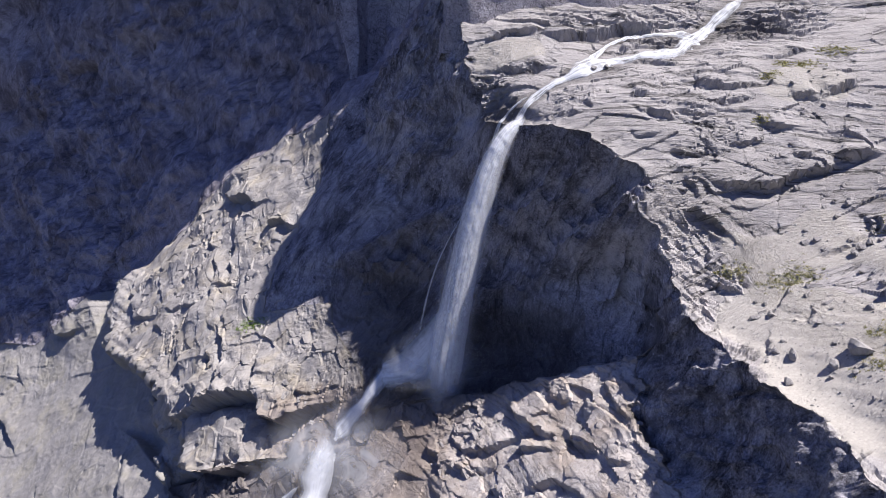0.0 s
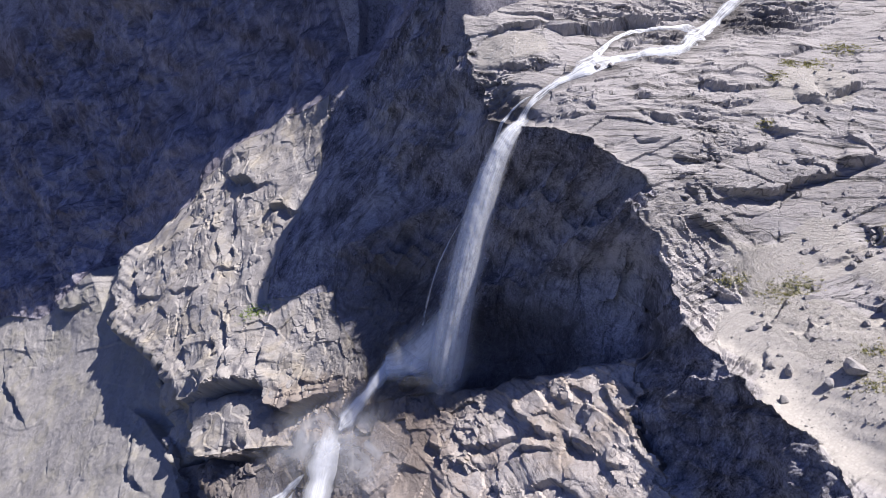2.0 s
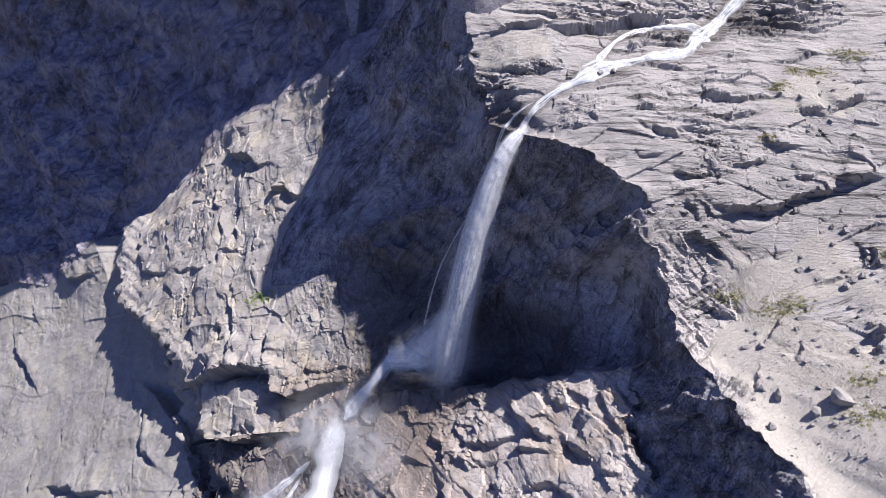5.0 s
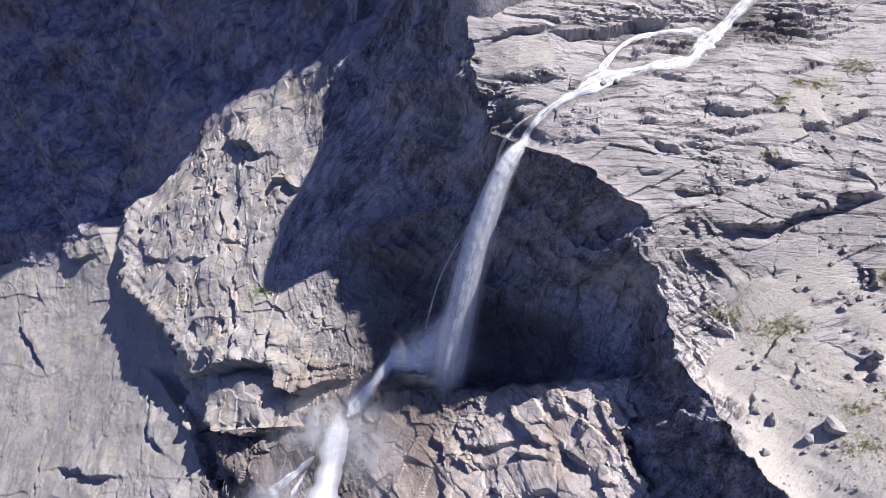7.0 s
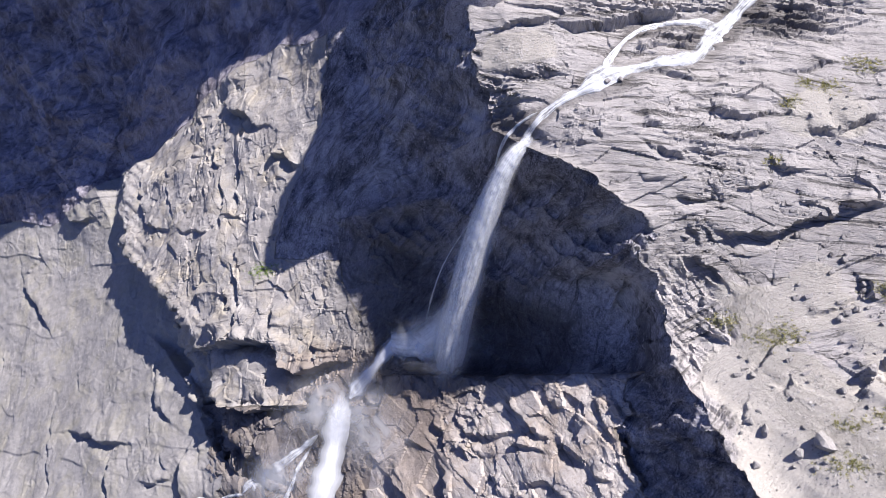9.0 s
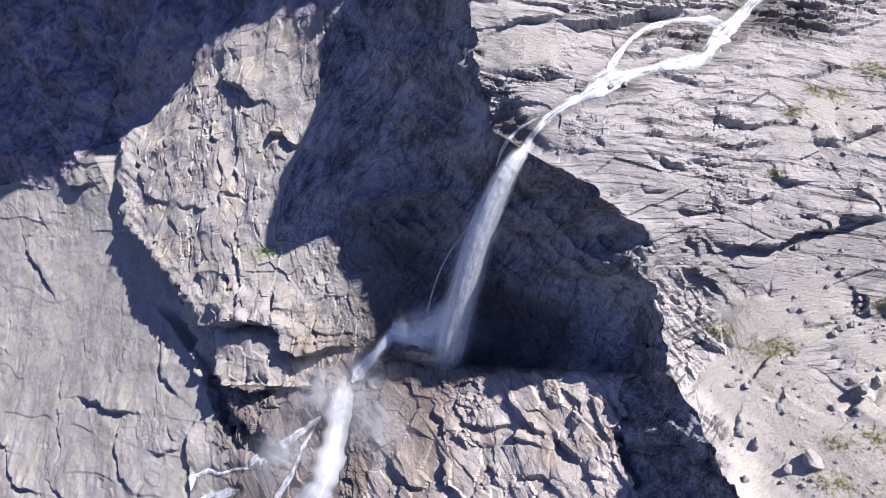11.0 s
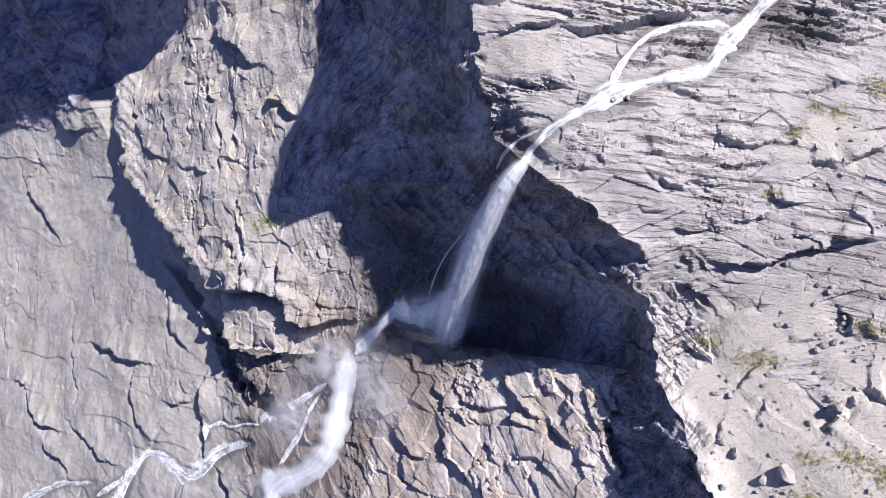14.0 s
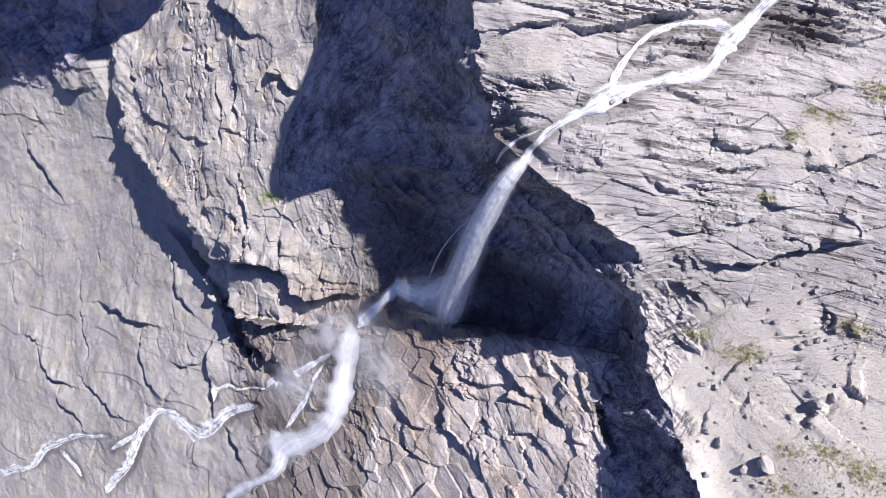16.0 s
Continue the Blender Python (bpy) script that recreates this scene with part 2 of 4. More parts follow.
def ragged(x, y, seed):
    """An uneven edge, in metres."""
    return sum(a * np.sin(f * x + g * y + seed * k) for k, (a, f, g) in enumerate(((0.55, 0.9, 0.5), (0.38, 1.73, -1.3), (0.22, 3.1, 2.9), (0.1, 5.3, -4.7)), 1))


def rim(v):
    """Where the slab breaks off into the wall behind the fall."""
    return line(v, (40, 27.4), (49, 27.1), (52, 27), (54, 26.6), (56, 25.8), (58, 25.1), (60.5, 24.3), (66, 22.3), (73, 20.6), (78, 19.5), (84, 15.8), (87, 11.5), (90, 7.6), (92.5, 4.6), (100, 3), (104, 2), (112, 2.5), (130, 6))


def rim_teeth(v, u):
    """The broken line of the slab's edge, roughest below the lip of the fall."""
    rugged = 0.6 + 0.6 * ease(v, 73, 77) * (1 - ease(v, 85, 89))
    return rugged * (ragged(v, u, 1.7) + 0.9 * ease(v, 73, 77) * (1 - ease(v, 85, 89)) * np.sin(1.1 * v + 0.6)) * ease(np.abs(v - 90.5), 1, 4)


def spur_edge(v):
    """The spur's left edge, above the scree."""
    return line(v, (40, -31), (57, -35), (62, -38), (70, -40.2), (76, -41.5), (80, -45), (84, -49.5), (88, -56), (92, -58.8), (99, -61.5), (104, -62), (112, -62))


def crest(u):
    """The spur's top edge, with the mountain's shaded face beyond it."""
    return line(u, (-110, 101), (-93, 101.5), (-84, 99), (-75, 102), (-66.7, 107.5), (-57.5, 110.5), (-44, 117), (-35, 120), (-28, 121), (-22, 118), (-17, 118), (0, 122))


def spot(u, v, cu, cv, ru, rv):
    return np.exp(-((u - cu) / ru) ** 2 - ((v - cv) / rv) ** 2)


def lie(us, vs):
    """The large forms of the rock: depth w over a grid of u and v, with the slab's and the spur's edges."""
    u, v = np.meshgrid(us, vs)
    slab, scree, far, core = (patch.over(us, vs) for patch in (SLAB, APRON, FAR, CORE))
    edge = rim(v) + rim_teeth(v, u)
    at_rim = line(vs, (40, 5.2), (49, -2), (52, -3.9), (54, -5.5), (56, -7.2), (58, -8.9), (60.5, -10.8), (66, -15.2), (73, -16.6), (78, -13.6), (85, -11.6), (88, -13.8), (90, -16.6), (93, -19.5), (100, -18.6), (104, -18), (112, -17))[:, None]
    d = edge - u
    past_foot = 0.9 + 1.1 * ease(v, 88, 97)
    fall = 1.75 + 0.45 * (1 - ease(v, 70, 76))
    w = np.maximum(core, at_rim - np.where(d < 8, fall * d, 8 * fall + past_foot * (d - 8)))
    w = np.where(d > 26, core, w)
    w = np.where(d < 0, at_rim + (slab - at_rim) * ease(-d, 0, 3.5 + 3 * (1 - ease(v, 58, 66))), w)
    brink = spur_edge(v) + 1.2 * ragged(v, u, 3.1)
    side = ease(u, brink - 1.3, brink - 0.5) * ease(v, 56, 64) + ease(u, spur_edge(v) - 7, spur_edge(v) + 7) * (1 - ease(v, 56, 64))
    low = scree + (np.minimum(scree, core - 1.5) - scree) * ease(v, 57, 67)
    w = np.where(u < spur_edge(v) + 8, low + (w - low) * side, w)
    # the gully that runs down under the spur's foot
    bank = line(v, (50, -24), (52, -27), (54, -31.5), (57, -36), (61, -38.5), (65, -40.5), (69, -45), (72, -48), (75, -53), (80, -59))
    block = line(v, (50, -18), (53, -22), (56, -27.5), (60, -31.5), (64, -33.5), (66, -35.3), (69, -36), (71.5, -37.5), (75, -40), (80, -43))
    w = w - 3.2 * ease(u, bank, bank + 2.5) * (1 - ease(u, block - 1.0 + 0.5 * ragged(v, u, 4.1), block + 0.5 * ragged(v, u, 4.1))) * ease(v, 51, 55) * (1 - ease(v, 70, 76))
    far = far + 0.7 * np.maximum(v - 160, 0)
    # the spur's top, its left shoulder and the wall above the fall swell out
    w = w + ease(d, 3, 8) * (2.4 * spot(u, v, -34, 113, 10, 9) + 3.4 * spot(u, v, -71, 105, 11, 7) + 2.6 * spot(u, v, -10, 100, 8, 9) + 2.6 * spot(u, v, -17, 120, 8, 8) + 1.4 * spot(u, v, -33, 69, 7, 5))
    past = v - crest(u)
    turn = ease(past, 0, 13) * ease(d, 4, 9)
    w = w + (far - w) * turn
    return u, v, w


def scatter(*cell):
    """A pseudo-random number from 0 to 1 for whole-numbered cells."""
    h = sum(c.astype(np.int64) * p for c, p in zip(cell, (73856093, 19349663, 83492791, 49979687)))
    h = (h ^ (h >> 13)) * 1274126177 & 0x7FFFFFFF
    h = (h ^ (h >> 16)) * 668265263 & 0x7FFFFFFF
    return ((h ^ (h >> 15)) & 0xFFFFFF) / np.float32(0xFFFFFF)


def bumps(q, size, seed=0):
    """Smooth noise from -1 to 1 with lumps of that size; size may differ along u, v and w."""
    p = q / np.array(size, np.float32) + seed * 17.31
    i = np.floor(p)
    f = (p - i).astype(np.float32)
    f = f * f * (3 - 2 * f)
    i = i.astype(np.int64)
    out = 0
    for a in (0, 1):
        for b in (0, 1):
            for c in (0, 1):
                wt = (f[..., 0] if a else 1 - f[..., 0]) * (f[..., 1] if b else 1 - f[..., 1]) * (f[..., 2] if c else 1 - f[..., 2])
                out = out + wt * scatter(i[..., 0] + a, i[..., 1] + b, i[..., 2] + c)
    return out * 2 - 1


def rough(q, size, octaves, seed=0, gain=0.5):
    out, k = 0, 1.0
    for o in range(octaves):
        out = out + k * bumps(q, np.array(size) / 2 ** o, seed + o)
        k *= gain
    return out


def blocks(p, seed=0):
    """Broken blocks of about unit size: each one's own random height, the tilt of its face and the distance to the joint beside it."""
    p = p + np.float32(seed * 7.77)
    i = np.floor(p).astype(np.int64)
    best = np.full(p.shape[:-1], 9.0, np.float32)
    next_best = best.copy()
    pick = i.copy()
    for a in (-1, 0, 1):
        for b in (-1, 0, 1):
            for c in (-1, 0, 1):
                cell = (i[..., 0] + a, i[..., 1] + b, i[..., 2] + c)
                d = sum((cell[k] + 0.1 + 0.8 * scatter(*cell, np.full_like(cell[0], k + 1)) - p[..., k]) ** 2 for k in range(3))
                d = np.sqrt(d).astype(np.float32)
                nearer = d < best
                next_best = np.where(nearer, best, np.minimum(next_best, d))
                for k in range(3):
                    pick[..., k] = np.where(nearer, cell[k], pick[..., k])
                best = np.where(nearer, d, best)
    cell = tuple(pick[..., k] for k in range(3))
    own = [scatter(*cell, np.full_like(cell[0], k)) for k in (1, 2, 3, 9, 10, 11)]
    tilt = sum((p[..., k] - cell[k] - 0.1 - 0.8 * own[k]) * (2 * own[4 + k] - 1) for k in range(2))
    return own[3] * 2 - 1, tilt, next_best - best


def ledges(s, seed, sharp=0.12):
    """Beds that end in sudden drops: a saw of height 0 to 1, whose steps face towards smaller s."""
    k = np.floor(s)
    f = s - k
    amp = 0.25 + 0.75 * scatter(k.astype(np.int64), np.full(s.shape, seed, np.int64))
    return amp * np.where(f < sharp, f / sharp, (1 - f) / (1 - sharp))


def patches(q, size, seed, lo=-0.25, hi=0.35):
    """Places where something shows, with soft ends."""
    return ease(rough(q, (size, size, size), 2, seed), lo, hi)


# the middle lines of the running water: (u, v, width)
STREAMS = {}
STREAMS["upper"] = ((36, 110, 2.0), (32.1, 106.5, 2.2), (29.8, 103.7, 3.2), (27.1, 101.1, 3.2), (26, 99.3, 3.8), (22.2, 98.6, 1.8), (18.6, 98.0, 2.2), (16.3, 96.6, 5.2), (14, 95.7, 3.0), (11.5, 94.4, 1.6), (9.4, 92.9, 1.3), (8, 91.1, 1.4), (7.3, 89.9, 1.5))
STREAMS["branch"] = ((29.1, 103.7, 1.6), (26.5, 104.4, 1.2), (23.7, 104.4, 0.5), (21.5, 103.8, 0.9), (19.5, 102.7, 0.5), (17.3, 100.2, 0.7), (15.9, 97.5, 1.2))
STREAMS["spill"] = ((-5.2, 72.3, 1.0), (-7.2, 71.0, 1.5), (-9.6, 68.2, 1.5), (-12.0, 65.6, 1.7), (-13.2, 63.9, 1.9))
STREAMS["second"] = ((-14.3, 64.8, 2.6), (-14.4, 61.9, 3.2), (-15.1, 58.3, 3.6), (-15.7, 53.9, 3.8), (-17.0, 49.7, 4.2), (-20.0, 46.1, 4.4), (-24.0, 43.7, 4.8), (-26.6, 41.7, 4.2), (-26.4, 39.6, 2.6), (-28.5, 37.2, 1.6), (-31.6, 35.0, 1.6), (-34.6, 32.8, 2.0), (-37.4, 30.1, 2.4))
STREAMS["braid"] = ((-17.2, 59.4, 0.6), (-19.7, 57.5, 1.0), (-22.5, 55.4, 1.2), (-25.2, 52.9, 1.3), (-28.3, 52.4, 1.2), (-29.7, 50.3, 0.8))
STREAMS["thread"] = ((-18.7, 57.5, 0.4), (-20.5, 54.4, 0.6), (-21.6, 51.2, 0.8), (-24.0, 47.8, 1.1), (-25.5, 45.5, 1.3))
STREAMS["trickle"] = ((-28.7, 50.6, 0.4), (-32.3, 50.0, 0.5), (-35.1, 48.7, 0.5), (-36.8, 49.4, 0.6), (-38.9, 48.1, 0.8), (-41.5, 47.8, 0.9))
STREAMS["cascade"] = ((-30.9, 47.2, 0.8), (-33.9, 45.9, 1.5), (-37.2, 44.1, 2.0), (-39.1, 41.5, 2.6), (-41.9, 39.2, 2.8), (-43.9, 39.6, 2.2), (-45.6, 40.6, 1.6), (-47.8, 41.5, 1.4), (-49.9, 41.7, 1.1), (-51.8, 41.6, 1.3), (-53.7, 38.9, 1.5), (-55.9, 35.8, 1.6), (-57.3, 32.5, 1.9), (-58.7, 29.4, 1.8), (-62.2, 25.8, 1.7), (-64.4, 23.0, 1.6))
STREAMS["twig"] = ((-53.0, 40.1, 0.7), (-56.3, 37.0, 1.0), (-59.5, 34.3, 1.3), (-63.7, 31.4, 1.1))
STREAMS["side_run"] = ((-64.1, 33.9, 0.4), (-68.3, 32.6, 0.6), (-72.2, 31.9, 0.9), (-75.8, 29.9, 1.0), (-78.6, 28.1, 1.8), (-81.4, 26.8, 2.0), (-83.1, 24.1, 1.4), (-85.7, 21.7, 1.0), (-90.9, 19.8, 1.8), (-95.2, 17.6, 2.2))
STREAMS["side_thread"] = ((-77.7, 27.8, 1.2), (-74.6, 26.8, 1.6), (-72.1, 25.6, 1.5), (-71.0, 24.3, 1.0))
STREAMS["lip_left"] = ((9.4, 93.6, 0.3), (8.1, 92.9, 0.4), (6.8, 92.3, 0.4), (5.4, 91.0, 0.5), (4.6, 89.1, 0.4))
STREAMS["slot"] = ((-40.2, 49.2, 0.7), (-39.4, 48.0, 1.0), (-39.8, 45.7, 0.5))
STREAMS["foam_lobe"] = ((-28.7, 44.5, 1.0), (-27.7, 43.4, 2.2), (-26.6, 42.2, 3.0), (-24.6, 42.0, 2.5))


def run_of(path, step=0.25):
    """The stream's middle line as evenly spaced (u, v, width), rounded at its bends."""
    p = np.array(path, float)
    for _ in range(3):
        p = np.concatenate([p[:1], np.stack([0.75 * p[:-1] + 0.25 * p[1:], 0.25 * p[:-1] + 0.75 * p[1:]], 1).reshape(-1, 3), p[-1:]])
    s = np.concatenate([[0], np.cumsum(np.hypot(*np.diff(p[:, :2], axis=0).T))])
    at = np.arange(0, s[-1], step)
    out = np.stack([np.interp(at, s, p[:, k]) for k in range(3)], 1)
    # the flow swells and narrows as it goes
    out[:, 2] *= 1 + 0.16 * np.sin(0.9 * at + 5 * p[0, 0]) + 0.1 * np.sin(2.3 * at + p[0, 1])
    return out


RUNS = {name: run_of(path) for name, path in STREAMS.items()}
US = np.concatenate([np.arange(-190, -106, 2.0), np.arange(-106, 50, FINE), np.arange(50, 112, 2.0)])
VS = np.concatenate([np.arange(-12, 10, 1.6), np.arange(10, 123, FINE), np.arange(123, 168, 2.2 * FINE), np.arange(168, 216, 2.0)])
U, V, W = lie(US, VS)

# how near each place is to running water
bed = np.zeros_like(W)
for run in RUNS.values():
    for u0, v0, width in run[::3]:
        reach = width * 0.5 + 0.9
        i0, i1 = np.searchsorted(US, (u0 - reach, u0 + reach))
        j0, j1 = np.searchsorted(VS, (v0 - reach, v0 + reach))
        d = np.hypot(U[j0:j1, i0:i1] - u0, V[j0:j1, i0:i1] - v0)
        bed[j0:j1, i0:i1] = np.maximum(bed[j0:j1, i0:i1], 1 - ease(d, width * 0.35, reach))

# where each kind of rock lies
RIM, EDGE, CREST = rim(V) + rim_teeth(V, U), spur_edge(V) + 1.2 * ragged(V, U, 3.1), crest(U)
is_slab = U > RIM
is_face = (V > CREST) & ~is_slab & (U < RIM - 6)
is_scree = (U < EDGE) & ~is_face
# spur and wall colours part here, along the edge of the cast shadow
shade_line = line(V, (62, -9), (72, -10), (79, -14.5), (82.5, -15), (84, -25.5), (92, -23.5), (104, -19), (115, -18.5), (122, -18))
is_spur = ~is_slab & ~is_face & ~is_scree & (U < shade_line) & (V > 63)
is_ledge = ~is_slab & ~is_face & ~is_scree & (V < 67) & (U > line(V, (30, -14), (50, -11), (62, -8.5), (67, -6))) & (U < line(V, (30, 24), (44, 21.5), (52, 19.5), (56, 18.5), (61, 17.9), (65, 18.8), (68, 19.4)) + 0.8 * ragged(V, U, 5.3))
is_gully = ~is_slab & ~is_face & ~is_scree & ~is_spur & ~is_ledge & (V < 67) & (U < 0)
is_spur |= ~(is_slab | is_face | is_scree | is_ledge | is_gully) & (U < -40)
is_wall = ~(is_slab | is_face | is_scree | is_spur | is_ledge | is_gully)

# fine forms, grown out of the large ones along their normals
Q = np.stack([U, V, W], -1).astype(np.float32)
gv, gu = np.gradient(W, VS, US)
NORMAL = np.stack([-gu, -gv, np.ones_like(W)], -1)
NORMAL /= np.linalg.norm(NORMAL, axis=-1, keepdims=True)
for _ in range(6):
    NORMAL[1:-1] = (NORMAL[:-2] + 2 * NORMAL[1:-1] + NORMAL[2:]) / 4
    NORMAL[:, 1:-1] = (NORMAL[:, :-2] + 2 * NORMAL[:, 1:-1] + NORMAL[:, 2:]) / 4
NORMAL /= np.linalg.norm(NORMAL, axis=-1, keepdims=True)
loose = np.clip(spot(U, V, 38, 60, 10, 8) + 0.9 * spot(U, V, 37, 92, 6, 4) + 0.9 * spot(U, V, 7.5, 100.8, 4.5, 2.4), 0, 1)
loose = np.clip(loose + 0.9 * spot(U, V, 31, 74, 6, 3) + 0.9 * spot(U, V, 33, 57, 8, 6) + 0.8 * spot(U, V, 28, 67, 4, 4) + 0.7 * spot(U, V, 41, 68, 4, 5), 0, 1)
loose = ease(loose + 0.35 * rough(Q, (5, 5, 5), 3, 77), 0.3, 0.6) * is_slab
plain = np.clip(0.9 * spot(U, V, -70, 72, 11, 13) + 0.8 * spot(U, V, -26, 110, 5, 8) + 0.7 * spot(U, V, -92, 85, 9, 18), 0, 1)
keep = (1 - 0.96 * loose) * (1 - 0.65 * plain)
warp = bumps(Q, (15, 15, 15), 3) * 2.4 + bumps(Q, (5, 5, 5), 4) * 0.5
lump = rough(Q, (10, 8, 8), 7, 10, 0.5)
crag = 1 - np.abs(rough(Q, (5, 5, 5), 5, 30, 0.52))
on_slab = ease(U - RIM, -0.6, 0.8)
on_spur = ease(U, EDGE - 1.5, EDGE - 0.5) * ease(V, 62, 65) * (1 - on_slab)
on_scree = is_scree * (1 - on_spur)
on_low = (is_ledge | is_gully) * 1.0
level, rising, steep = V + 0.14 * U + warp, V - 0.26 * U + 1.2 * warp, 0.75 * U + 0.6 * V + warp
upright, broken = U + 0.16 * V + warp, V + 0.1 * U + 1.3 * warp
slant, cross = 0.8 * U + 0.55 * V + warp, 0.8 * V - 0.55 * U + warp
streak = 0.75 * U - 0.6 * V + 1.4 * warp
up = ease(V + 0.25 * (U - 25) + 3 * bumps(Q, (12, 12, 12), 6), 76, 88)
near_rim = ease(14 - (U - RIM) + 3 * bumps(Q, (8, 8, 8), 7), 2, 8) * (1 - ease(V, 74, 82))
# each kind of rock breaks along its own grain
bedding = np.where(near_rim > 0.5, cross, np.where(up > 0.5, level, rising))
grain = np.stack([np.where(near_rim > 0.5, steep / 2.4, U / 5.0), np.where(near_rim > 0.5, bedding / 4.5, bedding / 2.3), W / 4], -1)
for where, a, b_ in ((is_spur, upright / 2.3, broken / 4.2), (on_low > 0, slant / 2.4, cross / 4.0), (is_scree, upright / 5.0, broken / 6.0), (is_wall | is_face, streak / 3.2, broken / 3.6)):
    grain[where] = np.stack([a, b_, W / 4], -1)[where]
grain = grain.astype(np.float32)
# metres across the grain, along it and into the rock, for the materials
GRAIN = np.stack([cross * near_rim + (level * up + rising * (1 - up)) * (1 - near_rim), U, W], -1)
for where, a, b_ in ((is_spur, upright, broken), (on_low > 0, slant, cross), (is_scree, upright, broken), (is_wall | is_face, streak, 0.6 * U + 0.75 * V)):
    GRAIN[where] = np.stack([a, b_, W], -1)[where]
GRAIN = GRAIN.astype(np.float32)
big, big_tilt, joint = blocks(grain, 1)
small, small_tilt, crack = blocks(grain * 2.4 + 0.12 * rough(Q, (2, 2, 2), 2, 20)[..., None], 2)
flake, flake_tilt, _ = blocks(grain * 5.6 + 0.2 * rough(Q, (1, 1, 1), 2, 24)[..., None], 3)
own_, _, gap = blocks(Q / np.float32(0.8) + 0.3 * rough(Q, (1.1, 1.1, 1.1), 2, 26)[..., None].astype(np.float32), 4)
cobble = 0.5 * own_ + np.sqrt(np.clip(gap / 0.5, 0, 1)) - 0.6
del own_, gap
rubble = patches(Q, 6, 87, 0.0, 0.5)
facets = 0.2 * big + 0.9 * big_tilt + (0.25 + 0.75 * rubble) * (0.12 * small + 0.4 * small_tilt + 0.06 * flake + 0.17 * flake_tilt)

# the slab: long beds, level above, rising to the right lower down, steep along its rim
joints = np.exp(-(joint / 0.06) ** 2) * patches(Q, 6, 90, -0.3, 0.3)
p1, p2, p3 = patches(Q, 8, 81, 0.0, 0.4), patches(Q, 5, 83, 0.05, 0.4), patches(Q, 6, 85, 0.0, 0.4)
beds_up = 0.3 * p1 * ledges(level / 5.1, 1, 0.035) + 0.16 * p2 * ledges(level / 2.1, 2, 0.07) + 0.06 * p3 * ledges(level / 0.8, 3, 0.18)
beds_low = 0.4 * p3 * ledges(rising / 4.4, 4, 0.04) + 0.17 * p1 * ledges(rising / 1.6, 5, 0.09) + 0.07 * p2 * ledges(rising / 0.65, 6, 0.2)
beds_rim = (0.12 * p2 * ledges(steep / 2.6, 7) + 0.08 * p1 * ledges((steep + 0.5 * bumps(Q, (3, 3, 3), 98)) / 0.95, 8, 0.2) + 0.05 * p3 * ledges(steep / 0.45, 9, 0.3)) * ease(V, 58, 66)
slab_relief = beds_low + (beds_up - beds_low) * up
slab_relief = slab_relief + (beds_rim - slab_relief) * near_rim - 0.25
stirred = patches(Q, 5, 89, 0.1, 0.55)
# thin broken beds stand out round the upper stream
torn_beds = np.clip(spot(U, V, 25, 102, 4.5, 1.5) + spot(U, V, 37, 104, 5, 3) + 0.8 * spot(U, V, 20, 106, 9, 1.6) + 0.8 * spot(U, V, 3.5, 95.5, 2.5, 3) + 0.7 * spot(U, V, 9, 97.6, 4, 0.8), 0, 1)
slab_relief += torn_beds * (0.9 * ledges(level / 1.3, 51, 0.12) + 0.35 * ledges((level + 0.2 * U) / 0.55, 52, 0.3) + 0.25 * small + 0.2 * flake - 0.5)
slab_relief += 0.16 * near_rim * (1 - loose) * (0.6 * small + 1.3 * small_tilt + 0.3 * flake + 0.7 * flake_tilt) + 0.07 * cobble * (1 - loose) * stirred
slab_relief += 0.14 * big + 0.3 * big_tilt - 0.05 * joints + (0.15 + 0.75 * stirred) * (0.1 * small + 0.28 * small_tilt + 0.05 * flake + 0.14 * flake_tilt) + 0.09 * near_rim * ease(V, 58, 66) * (small + small_tilt + 0.5 * flake_tilt)

# the spur: upright slits that face left, blocks and short level breaks
high = ease(V, 81, 88)
spur_relief = 0.15 * p1 * ledges(upright / 5.2, 11, 0.05) + 0.04 * p2 * ledges(upright / 2.1, 12, 0.07) + (0.3 - 0.2 * high) * p3 * ledges(broken / 4.2, 13, 0.07)
pocks = np.where((small > 0.72) & (patches(Q, 5, 97, -0.2, 0.3) > 0.5), ease(crack, 0.02, 0.14), 0)
spur_relief += (0.4 - 0.26 * high) * facets + 0.1 * high * big_tilt + 0.5 * high * bumps(Q, (4, 4, 4), 120) + 0.2 * high * bumps(Q, (1.7, 1.7, 1.7), 121) + (0.03 + 0.05 * rubble) * cobble - 0.25 * pocks - 0.45 + 0.9 * np.exp(-((U - EDGE) / 2.5) ** 2)

# the ledge and the gorge: joints that run down to the right
low_relief = 0.2 * p3 * ledges(slant / 4.2, 21, 0.04) + 0.08 * p1 * ledges(slant / 1.6, 22, 0.08) + 0.2 * p2 * ledges(cross / 4.6, 23, 0.04)
low_relief += 0.18 * big + 0.55 * big_tilt - 0.05 * joints * ease(U, -2, 2) + (0.12 + 0.5 * rubble) * (0.12 * small + 0.4 * small_tilt + 0.06 * flake + 0.2 * flake_tilt) + 0.03 * cobble - 0.3

# the scree slope: long plain planes with a few open cracks
scree_relief = 0.35 * p2 * ledges(upright / 9.5, 31, 0.04) + 0.3 * p1 * ledges(broken / 7.5, 32, 0.04) + (0.09 + 0.16 * rubble) * facets + (0.015 + 0.03 * rubble) * cobble - 0.12 * pocks - 0.3

